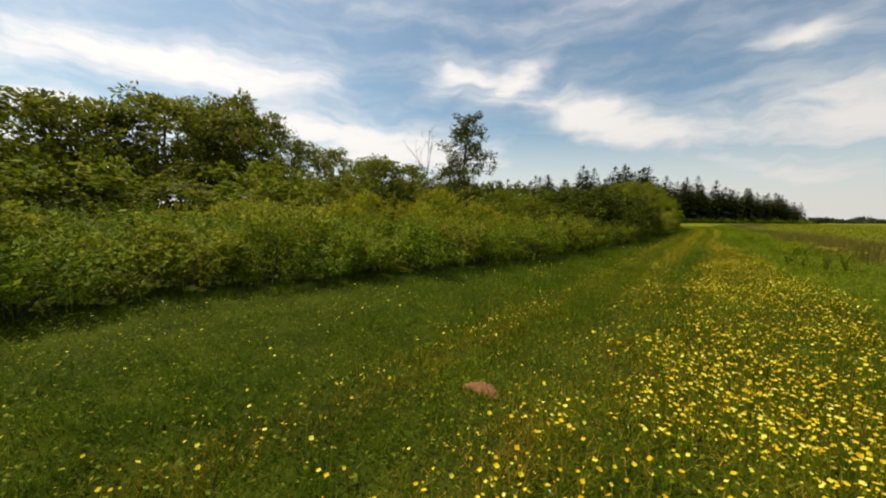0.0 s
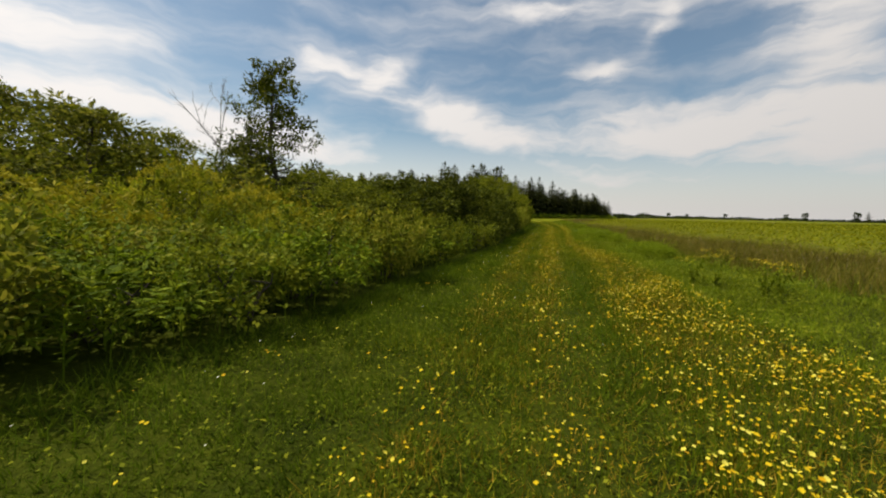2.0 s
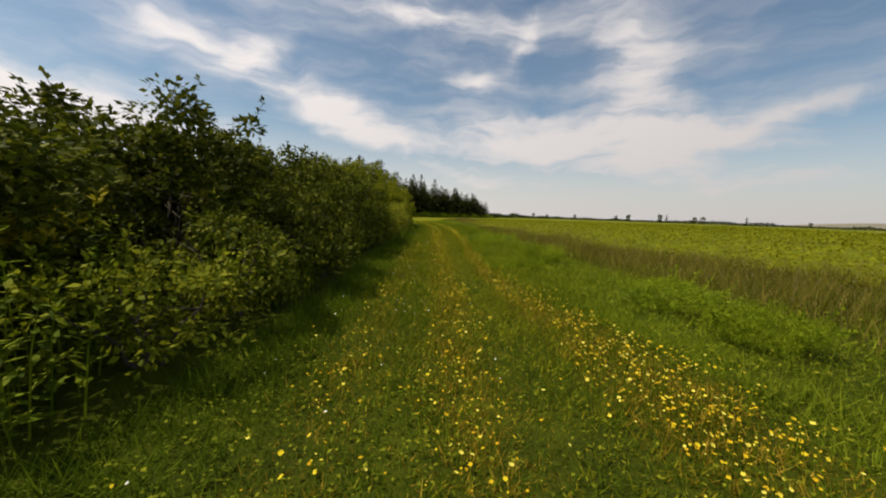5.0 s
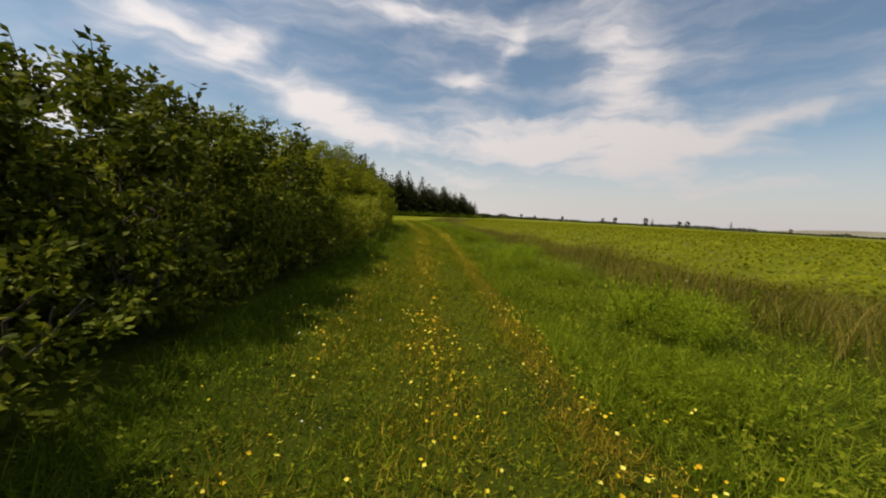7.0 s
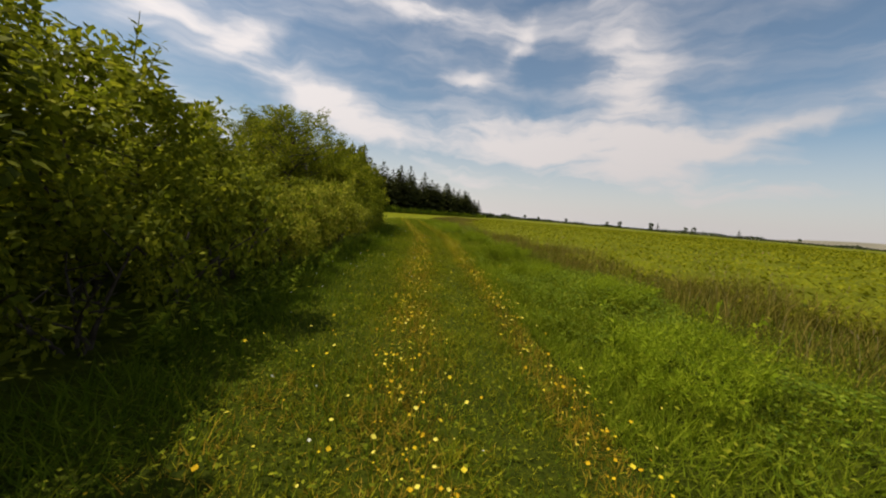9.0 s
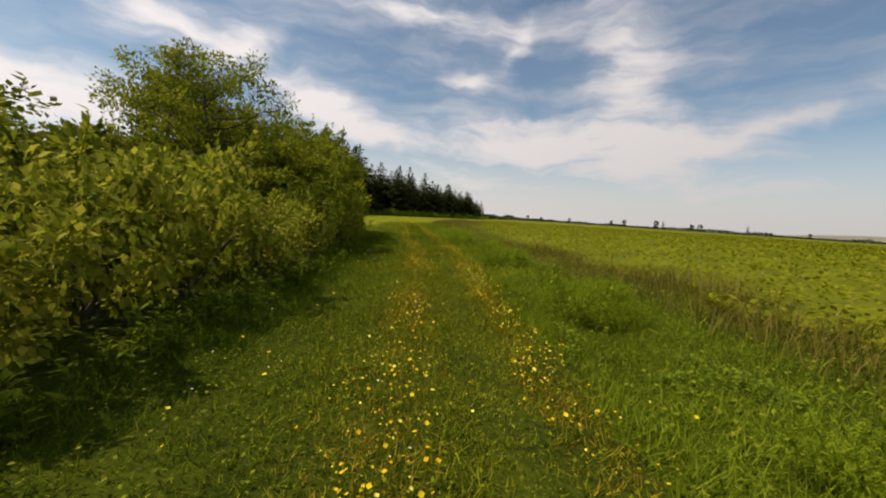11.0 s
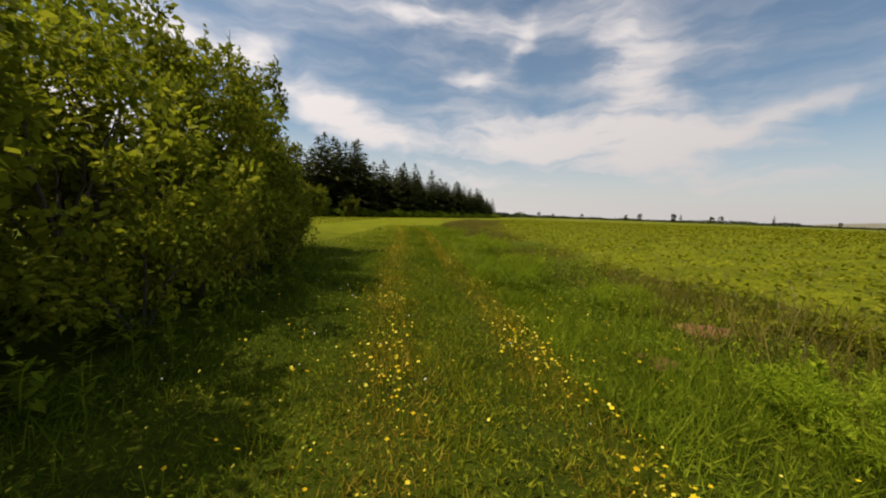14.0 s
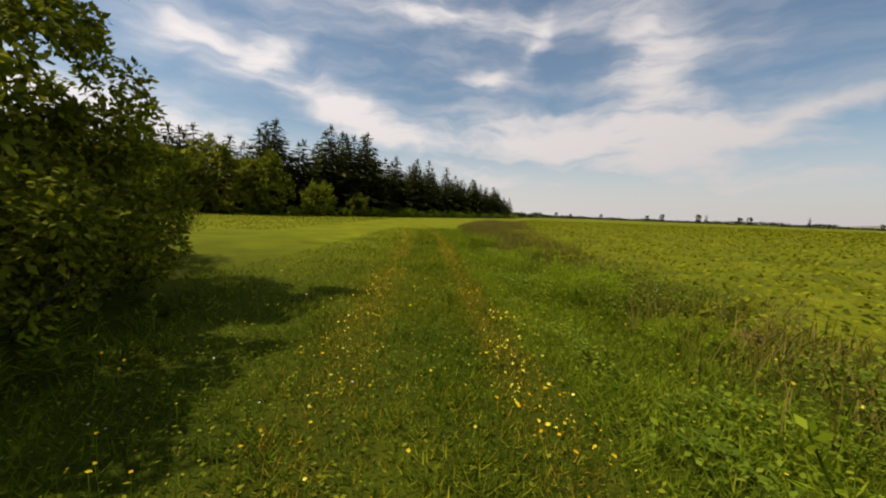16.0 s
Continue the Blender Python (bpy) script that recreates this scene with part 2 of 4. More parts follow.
def ground_material():
    """Turf: dark thatch under the long grass of the track, paler where the clearing was cut short."""
    mat = rough_material("turf", (0.02, 0.029, 0.003), (0.068, 0.082, 0.005), 22.0, 0.95, 0.8)
    tree = mat.node_tree
    bsdf = tree.nodes["Principled BSDF"]
    thatch = bsdf.inputs["Base Color"].links[0].from_socket
    geo = tree.nodes.new("ShaderNodeNewGeometry")
    sep = tree.nodes.new("ShaderNodeSeparateXYZ")
    tree.links.new(geo.outputs["Position"], sep.inputs[0])
    drift = noise_node(tree, geo.outputs["Position"], 0.12, 4.0, 0.6)
    reach = math_node(tree, "ADD", sep.outputs[1], math_node(tree, "MULTIPLY", drift.outputs[0], 14.0))
    cut = tree.nodes.new("ShaderNodeMapRange")
    cut.inputs[1].default_value, cut.inputs[2].default_value = 50.0, 70.0
    tree.links.new(reach, cut.inputs[0])
    patches = noise_node(tree, geo.outputs["Position"], 0.5, 6.0, 0.7)
    ramp = tree.nodes.new("ShaderNodeValToRGB")
    ramp.color_ramp.elements[0].position, ramp.color_ramp.elements[1].position = 0.32, 0.68
    ramp.color_ramp.elements[0].color, ramp.color_ramp.elements[1].color = (0.085, 0.1, 0.003, 1), (0.18, 0.19, 0.006, 1)
    tree.links.new(patches.outputs[0], ramp.inputs[0])
    mix = tree.nodes.new("ShaderNodeMix")
    mix.data_type = "RGBA"
    tree.links.new(cut.outputs[0], mix.inputs[0])
    tree.links.new(thatch, mix.inputs[6])
    tree.links.new(ramp.outputs[0], mix.inputs[7])
    tree.links.new(mix.outputs[2], bsdf.inputs["Base Color"])
    return mat


M_GROUND = ground_material()


# ---- mesh helpers ----
def mesh_of(name, verts, quads=None, tris=None, mat=None):
    verts = np.asarray(verts, dtype=np.float32).reshape(-1, 3)
    me = bpy.data.meshes.new(name)
    me.vertices.add(len(verts))
    me.vertices.foreach_set("co", verts.ravel())
    parts_idx, starts, at = [], [], 0
    for faces, k in ((quads, 4), (tris, 3)):
        if faces is None or len(faces) == 0:
            continue
        faces = np.asarray(faces, dtype=np.int32).reshape(-1, k)
        parts_idx.append(faces.ravel())
        starts.append(at + k * np.arange(len(faces), dtype=np.int32))
        at += faces.size
    idx, start = np.concatenate(parts_idx), np.concatenate(starts)
    me.loops.add(len(idx))
    me.loops.foreach_set("vertex_index", idx)
    me.polygons.add(len(start))
    me.polygons.foreach_set("loop_start", start)
    me.update(calc_edges=True)
    me.validate()
    if mat:
        me.materials.append(mat)
    return me


class Heap:
    """Verts and faces gathered for one mesh."""
    def __init__(self):
        self.v, self.q, self.t, self.n = [], [], [], 0

    def add(self, verts, quads=None, tris=None):
        verts = np.asarray(verts, dtype=np.float64).reshape(-1, 3)
        if quads is not None and len(quads):
            self.q.append(np.asarray(quads).reshape(-1, 4) + self.n)
        if tris is not None and len(tris):
            self.t.append(np.asarray(tris).reshape(-1, 3) + self.n)
        self.v.append(verts)
        self.n += len(verts)

    def mesh(self, name, mat):
        q = np.concatenate(self.q) if self.q else None
        t = np.concatenate(self.t) if self.t else None
        return mesh_of(name, np.concatenate(self.v), q, t, mat)


def unit(a):
    return a / np.maximum(np.linalg.norm(a, axis=-1, keepdims=True), 1e-9)


def leaf_faces(pos, axis, normal, length, width, fold=0.12):
    """A folded diamond leaf at each pos, along axis."""
    pos, axis = np.asarray(pos, float), unit(np.asarray(axis, float))
    side = unit(np.cross(axis, normal))
    up = np.cross(side, axis)
    length, width = np.broadcast_to(length, len(pos))[:, None], np.broadcast_to(width, len(pos))[:, None]
    mid = pos + axis * length * 0.45 + up * width * fold
    v = np.stack([pos, mid + side * width * 0.5, pos + axis * length, mid - side * width * 0.5], axis=1)
    q = np.arange(len(pos) * 4).reshape(-1, 4)
    return v.reshape(-1, 3), q


def blade_faces(pos, height, width, lean, gen):
    """A bent grass blade at each pos."""
    n = len(pos)
    ang = gen.uniform(0, 2 * np.pi, n)
    side = np.stack([np.cos(ang), np.sin(ang), np.zeros(n)], 1)
    la = gen.uniform(0, 2 * np.pi, n)
    out = np.stack([np.cos(la), np.sin(la), np.zeros(n)], 1) * (lean * height * gen.uniform(0.2, 1.0, n))[:, None]
    up = np.zeros((n, 3))
    up[:, 2] = height
    w = (side.T * width * 0.5).T
    v = np.stack([pos - w, pos + w, pos + up * 0.55 + out * 0.35 + w * 0.8, pos + up * 0.55 + out * 0.35 - w * 0.8, pos + up * 0.95 + out], axis=1)
    b = (np.arange(n) * 5)[:, None]
    return v.reshape(-1, 3), b + np.array([[0, 1, 2, 3]]), b + np.array([[3, 2, 4]])


def tube(heap, pts, radii, sides=6):
    pts = np.asarray(pts, float)
    tang = unit(np.gradient(pts, axis=0))
    ref = np.array([0.31, 0.77, 0.55])
    a = unit(np.cross(tang, ref))
    b = np.cross(tang, a)
    ang = np.arange(sides) * 2 * np.pi / sides
    ring = pts[:, None] + np.asarray(radii)[:, None, None] * (a[:, None] * np.cos(ang)[None, :, None] + b[:, None] * np.sin(ang)[None, :, None])
    i = np.arange(len(pts) - 1)[:, None] * sides
    j = np.arange(sides)[None]
    k = (j + 1) % sides
    heap.add(ring.reshape(-1, 3), np.stack([i + j, i + k, i + sides + k, i + sides + j], -1).reshape(-1, 4))


def thing(name, label, category, group="", at=(0, 0, 0), kind=""):
    ob = new(name)
    ob.empty_display_size = 0.2
    ob.location = at
    return tagged(ob, label, category, group, kind)


def part(name, mesh, parent, label=""):
    ob = new(name, mesh)
    ob.parent = parent
    return tagged(ob, label)


def stuff(name, mesh, label, category):
    return tagged(new(name, mesh), label, category, kind="stuff")


def value_noise(x, y, scale, seed=0):
    """Smooth noise in 0..1 on arrays."""
    x, y = x * scale + 17.3 * seed, y * scale - 9.1 * seed
    x0, y0 = np.floor(x), np.floor(y)
    fx, fy = x - x0, y - y0
    fx, fy = fx * fx * (3 - 2 * fx), fy * fy * (3 - 2 * fy)
    def h(a, b):
        s = np.sin(a * 127.1 + b * 311.7 + seed * 13.7) * 43758.5453
        return s - np.floor(s)
    return (h(x0, y0) * (1 - fx) + h(x0 + 1, y0) * fx) * (1 - fy) + (h(x0, y0 + 1) * (1 - fx) + h(x0 + 1, y0 + 1) * fx) * fy


# ---- the plan: edges along the walk, x at y ----
def foot(y):
    """Foot of the hedge and weeds beside the track."""
    return np.interp(y, (-6, -3, 0, 1.7, 4, 5, 7, 11, 13.5, 16, 18, 20, 22, 25, 28, 32, 36, 39, 44, 45.2, 48.8, 51.1, 53, 56),
                     (-3.9, -3.9, -4.0, -3.0, -2.5, -2.25, -1.9, -1.75, -1.58, -1.48, -1.45, -1.65, -1.8, -1.7, -1.8, -1.95, -1.9, -2.1, -2.3, -2.7, -3.6, -5.2, -12, -40))


def belt_far_left(y):
    return np.interp(y, (0, 5, 11, 14, 21, 30), (-0.35, -0.3, -0.52, -0.7, -0.84, -0.9))


def belt_left(y):
    return np.interp(y, (0, 4, 7, 13, 16, 21, 28, 36, 40, 43.5, 47, 60, 80), (0.7, 0.6, 0.34, 0.24, 0.18, 0.05, -0.1, -0.12, -0.25, -0.7, -1.1, -2.2, -5))


def belt_right(y):
    return np.interp(y, (0, 6, 9, 12, 14.5, 17, 20, 28, 32, 38, 42, 45, 48, 60, 80), (2.0, 2.0, 1.8, 1.85, 1.68, 1.3, 0.98, 1.1, 1.02, 1.0, 0.78, 0.52, 0.25, -0.6, -3))


def belt_width(y):
    return np.interp(y, (0, 6, 9, 12, 14.5, 17, 20, 28, 32, 38, 42, 45, 50), (1.0, 0.98, 0.75, 0.62, 0.52, 0.36, 0.2, 0.18, 0.24, 0.26, 0.24, 0.22, 0.25))


def verge_edge(y):
    return np.interp(y, (-10, 8, 13, 18, 30, 35, 40, 46, 53, 60, 75, 110), (6.4, 5.6, 4.6, 4.0, 3.8, 3.4, 2.75, 1.95, 1.6, 0.9, 0.5, 6))


def crop_edge(y):
    line = np.interp(y, (-40, 12, 18, 25, 31, 40, 46, 52, 60, 75, 110, 190), (12.0, 11.2, 9.4, 7.3, 6.1, 5.2, 4.1, 3.7, 4.2, 6.2, 13.5, 32))
    return line + 0.35 * np.sin(y * 0.9) + 0.25 * np.sin(y * 2.3 + 1.0)


def land(x, y):
    """Height of the ground: a few centimetres of unevenness, a low bank under the hedge."""
    bank = np.clip((foot(y) - x) / 6.0, 0, 1) * 0.25 * (np.clip((54 - y) / 6, 0, 1))
    return bank + 0.05 * (value_noise(x, y, 0.5, 3) - 0.5) * np.clip(1 - np.hypot(x, y - 20) / 90, 0, 1)


# ---- ground ----
def graded(lo, hi, near_lo, near_hi, step):
    inner = np.arange(near_lo, near_hi + 0.01, step)
    def outward(a, b):
        out, d, p = [], step, a
        while abs(p - b) > d:
            d *= 1.35
            p += math.copysign(d, b - a)
            out.append(p)
        return out[:-1] + [b]
    return np.array(sorted(set(outward(near_lo, lo)[::-1] + list(inner) + outward(near_hi, hi))))


gx, gy = graded(-2500, 2500, -12, 14, 0.5), graded(-1500, 3500, -6, 62, 0.5)
X, Y = np.meshgrid(gx, gy)
i, j = np.meshgrid(np.arange(len(gy) - 1), np.arange(len(gx) - 1), indexing="ij")
a = (i * len(gx) + j).ravel()
ground = new("ground", mesh_of("ground", np.stack([X, Y, land(X, Y)], -1), np.stack([a, a + 1, a + 1 + len(gx), a + len(gx)], -1), None, M_GROUND))
tagged(ground, "flat grassy farmland with a mown track across it", "ground", kind="structure")
for p in ground.data.polygons:
    p.use_smooth = True


# ---- grass, leaves and flowers on the track ----
def scatter(n, x0, x1, y0, y1, gen):
    return gen.uniform(x0, x1, n), gen.uniform(y0, y1, n)


def on_land(x, y):
    return np.stack([x, y, land(x, y) - 0.005], 1)


def turf_blades(p, height, width, gen):
    """Short leaning three-cornered blades."""
    n = len(p)
    ang, turn = gen.uniform(0, 2 * np.pi, n), gen.uniform(0, 2 * np.pi, n)
    rise = gen.uniform(0.3, 1.0, n)
    lean = np.sqrt(1 - rise ** 2)
    tip = p + np.stack([np.cos(ang) * lean, np.sin(ang) * lean, rise], 1) * height[:, None]
    side = np.stack([np.cos(turn), np.sin(turn), np.zeros(n)], 1) * (width * 0.5)[:, None]
    return np.stack([p - side, p + side, tip], 1).reshape(-1, 3), np.arange(n * 3).reshape(-1, 3)


def track_grass():
    x = np.where(rng.random(1150000) < 0.22, rng.uniform(-4.4, 6.2, 1150000), np.clip(rng.normal(0.3, 1.7, 1150000), -4.4, 4.8))
    y = -4.5 + 75 * rng.random(len(x)) ** 1.15
    keep = (x > foot(y) - 0.3) & (x < verge_edge(y) + 0.2) & (rng.random(len(x)) < np.interp(y, (44, 70), (1, 0.2)))
    x, y = x[keep], y[keep]
    lush = x > belt_right(y) + belt_width(y) + 0.25 * (value_noise(x, y, 1.5, 9) - 0.5)
    # the last term paints the hedge's shade into the grass at its foot
    deep = ~lush & (rng.random(len(x)) < np.interp(y, (0, 9, 16, 30, 39, 46, 72), (0.95, 0.85, 0.4, 0.2, 0.3, 0.75, 0.5)) * (0.5 + value_noise(x, y, 0.9, 14)) + 1.1 * np.exp(-np.maximum(x - foot(y), 0) / 0.9))
    in_belt = np.exp(-((x - belt_far_left(y)) / 0.25) ** 2) * 0.4 * (y < 26) + np.exp(-((x - belt_left(y)) / 0.3) ** 2) * 0.75 + np.exp(-((x - belt_right(y)) / belt_width(y)) ** 4) * 0.75
    sere = ~lush & (rng.random(len(x)) < in_belt * np.clip(value_noise(x, y, 1.1, 11) * 1.6, 0.45, 1))
    deep &= ~sere
    clump = value_noise(x, y, 2.2, 1) * 0.5 + value_noise(x, y, 7.0, 2) * 0.5
    edge = np.clip((foot(y) + 0.6 - x) / 0.6, 0, 1)
    rut = np.exp(-((x - 0.55) / 0.22) ** 2) * 0.4
    h = (0.03 + 0.12 * clump ** 1.5) * (1 - rut) + 0.1 * edge
    sets = (("mown_grass", ~lush & ~sere & ~deep, M_TRACK, 0.88, "short mown yellow-green grass on the track"), ("sere_grass", sere, M_BELT, 0.9, "yellowed grass in belts along the wheel lines"),
            ("deep_grass", deep, M_GREEN, 1.0, "deep green grass of the track, darkened as shade along the hedge foot"), ("lush_grass", lush, M_LUSH, 1.85, "thick bright green grass beside the track"))
    for name, mask, mat, gain, label in sets:
        p = on_land(x[mask], y[mask])
        n = len(p)
        v, t = turf_blades(p, h[mask] * gain * rng.uniform(0.6, 1.5, n), rng.uniform(0.005, 0.011, n) * np.interp(p[:, 1], (0, 40, 50, 70), (1, 1.15, 1.4, 3.0)), rng)
        stuff(name, mesh_of(name, v, None, t, mat), label, "grass")


def meadow_far():
    """The mown clearing before the wood, and the track running on to it."""
    n = 90000
    y = 46.5 + 84 * rng.random(n) ** 1.7
    x = rng.uniform(-48, 14, n)
    keep = (x < verge_edge(y) - 0.2) & (x < foot(y) + 0.6 + 30 * (y > 62)) & ((y > 50.5) | (x > foot(y) - 0.4))
    x, y = x[keep], y[keep]
    p = on_land(x, y)
    n = len(p)
    v, t = turf_blades(p, rng.uniform(0.06, 0.16, n), rng.uniform(0.03, 0.06, n) * np.interp(y, (46, 60, 110), (0.7, 1.2, 2.5)), rng)
    stuff("meadow_grass", mesh_of("meadow_grass", v, None, t, M_MEADOW), "yellow-green mown grass of the clearing", "grass")


M_MEADOW = leaf_material("meadow_grass", (0.1, 0.112, 0.004), (0.17, 0.182, 0.006), (0.26, 0.25, 0.015), 0.3, 0.6, 0.2, 0.15)


def ground_leaves():
    x, y = scatter(290000, -4.2, 5.0, -4.5, 56, rng)
    density = 0.34 + 0.66 * (value_noise(x, y, 0.7, 5) > 0.56) * np.clip((x - belt_right(y) + 0.4) / 0.8, 0.25, 1)
    keep = (rng.random(len(x)) < density) & (x > foot(y)) & (x < verge_edge(y) + 1.2)
    x, y = x[keep], y[keep]
    p = on_land(x, y)
    lush = np.clip((x - belt_right(y)) / 0.8, 0, 1)
    p[:, 2] += rng.uniform(0.02, 0.1, len(x)) + lush * rng.uniform(0.0, 0.22, len(x)) * value_noise(x, y, 1.3, 6)
    ang = rng.uniform(0, 2 * np.pi, len(x))
    axis = np.stack([np.cos(ang), np.sin(ang), rng.uniform(-0.2, 0.5, len(x))], 1)
    nrm = np.stack([rng.normal(0, 0.35, len(x)), rng.normal(0, 0.35, len(x)), np.ones(len(x))], 1)
    s = rng.uniform(0.012, 0.036, len(x)) * (1 + 0.7 * lush * rng.random(len(x)))
    v, q = leaf_faces(p, axis, nrm, s, s * 0.6)
    stuff("ground_leaves", mesh_of("ground_leaves", v, q, None, M_CLOVER), "low broad green leaves of clover and plantain in the turf", "ground cover")


def broad_mat():
    """Patches of broad-leaved weeds between the belts and the crop, thicker towards the end of the walk."""
    x, y = scatter(210000, 0.6, 6.5, 6, 60, rng)
    inner = belt_right(y) + belt_width(y) + 0.15
    patch = value_noise(x, y, 0.55, 61) * 0.6 + value_noise(x, y, 1.7, 62) * 0.4
    cut = np.interp(y, (6, 18, 30, 38, 44, 60), (0.66, 0.66, 0.62, 0.54, 0.44, 0.48))
    keep = (x > inner) & (x < np.minimum(crop_edge(y) + 0.4, verge_edge(y) + np.interp(y, (30, 42, 47), (0.2, 0.3, 2.0)))) & (patch > cut)
    x, y, patch, cut = x[keep], y[keep], patch[keep], cut[keep]
    n = len(x)
    p = on_land(x, y)
    p[:, 2] += np.clip((patch - cut) * 2.2, 0, 0.3) * rng.uniform(0.4, 1.0, n) + 0.06
    ang = rng.uniform(0, 2 * np.pi, n)
    axis = np.stack([np.cos(ang), np.sin(ang), rng.uniform(-0.3, 0.5, n)], 1)
    nrm = np.stack([rng.normal(0, 0.35, n), rng.normal(0, 0.35, n), np.ones(n)], 1)
    size = rng.uniform(0.024, 0.052, n)
    v, q = leaf_faces(p, axis, nrm, size, size * 0.62)
    stuff("broad_leaves", mesh_of("broad_leaves", v, q, None, M_MAT), "mats of broad green weed leaves beside the track", "ground cover")


M_MAT = leaf_material("broad_weed_leaves", (0.05, 0.085, 0.004), (0.11, 0.16, 0.0065), (0.2, 0.245, 0.016), 0.34, 0.7, 0.4, 1.2)


def tall_verge():
    """Tall half-dry grass between track and crop."""
    x, y = scatter(300000, 0.3, 11.5, -5, 105, rng)
    edge = verge_edge(y)
    band = np.clip((x - edge + 0.25) / 0.8, 0, 1) * np.clip((crop_edge(y) + 0.5 - x) / 0.8, 0, 1)
    keep = (rng.random(len(x)) < band * np.interp(y, (0, 50, 112), (0.8, 0.7, 0.3)))
    keep &= ~((np.hypot((x - 3.0) / 0.3, (y - 47.9) / 0.3) < 1) | (np.hypot((x - 3.15) / 0.3, (y - 42.1) / 0.25) < 1) | (np.hypot((x - 1.97) / 0.14, (y - 41.1) / 0.18) < 1))
    x, y = x[keep], y[keep]
    n = len(x)
    h = (0.2 + 0.32 * value_noise(x, y, 0.8, 8)) * rng.uniform(0.6, 1.35, n) * np.interp(y, (0, 30, 45), (1.15, 1.15, 0.85))
    v, q, t = blade_faces(on_land(x, y), h, rng.uniform(0.006, 0.013, n) * np.interp(y, (40, 110), (1, 3)), 0.8, rng)
    stuff("tall_grass", mesh_of("tall_grass", v, q, t, M_VERGE), "tall half-dry olive-brown grass between track and crop", "grass")
    n2 = 170000
    x2, y2 = rng.uniform(0.3, 13, n2), -5 + 95 * rng.random(n2) ** 1.2
    keep = (x2 > verge_edge(y2) - 0.4) & (x2 < crop_edge(y2) + 0.4)
    x2, y2 = x2[keep], y2[keep]
    n2 = len(x2)
    v2, t2 = turf_blades(on_land(x2, y2), (0.08 + 0.14 * value_noise(x2, y2, 1.1, 15)) * rng.uniform(0.7, 1.3, n2), rng.uniform(0.01, 0.022, n2) * np.interp(y2, (30, 90), (1, 2.2)), rng)
    stuff("verge_turf", mesh_of("verge_turf", v2, None, t2, M_LUSH), "green grass at the foot of the tall verge", "grass")
    # seed heads
    pick = rng.random(n) < 0.05
    p = on_land(x[pick], y[pick])
    m = len(p)
    v, q, t = blade_faces(p, h[pick] * 1.5, np.full(m, 0.004), 0.5, rng)
    tips = v.reshape(-1, 5, 3)[:, 4]
    lv, lq = leaf_faces(tips, np.stack([rng.normal(0, 0.4, m), rng.normal(0, 0.4, m), np.ones(m)], 1), rng.normal(0, 1, (m, 3)), 0.07, 0.014)
    heap = Heap()
    heap.add(v, q, t)
    heap.add(lv, lq)
    stuff("grass_seed_heads", heap.mesh("grass_seed_heads", M_STRAW), "pale straw-coloured grass seed heads", "grass")


M_STRAW = leaf_material("straw", (0.16, 0.13, 0.05), (0.25, 0.2, 0.08), (0.36, 0.3, 0.14), 0.25, 0.7, 0.2, 0.5)


def bloom(heap_petal, heap_stem, p, radius, height, gen):
    """Open eight-lobed flower heads, cupped, each on its stem."""
    n = len(p)
    k = 8
    ang = np.arange(k) * 2 * np.pi / k + gen.uniform(0, 1, n)[:, None]
    lobes = 1 - 0.22 * (np.arange(k) % 2)
    nrm = unit(np.stack([gen.normal(0, 0.35, n), gen.normal(-0.15, 0.35, n), np.ones(n)], 1))
    a = unit(np.cross(nrm, np.array([0.2, 0.9, 0.1])))
    b = np.cross(nrm, a)
    top = p + np.stack([gen.normal(0, 0.02, n), gen.normal(0, 0.02, n), height], 1)
    rim = top[:, None] + (radius[:, None, None] * lobes[None, :, None]) * (a[:, None] * np.cos(ang)[..., None] + b[:, None] * np.sin(ang)[..., None])
    mid = (top - nrm * (radius * 0.3)[:, None])[:, None]
    v = np.concatenate([mid, rim], 1)
    base = (np.arange(n) * (k + 1))[:, None, None]
    tri = np.stack([np.zeros(k, int), 1 + np.arange(k), 1 + (np.arange(k) + 1) % k], 1)[None]
    heap_petal.add(v, None, base + tri)
    w = np.array([0.002, 0, 0])
    sv = np.stack([p - w, p + w, mid[:, 0] + w, mid[:, 0] - w], 1)
    heap_stem.add(sv, np.arange(n * 4).reshape(-1, 4))


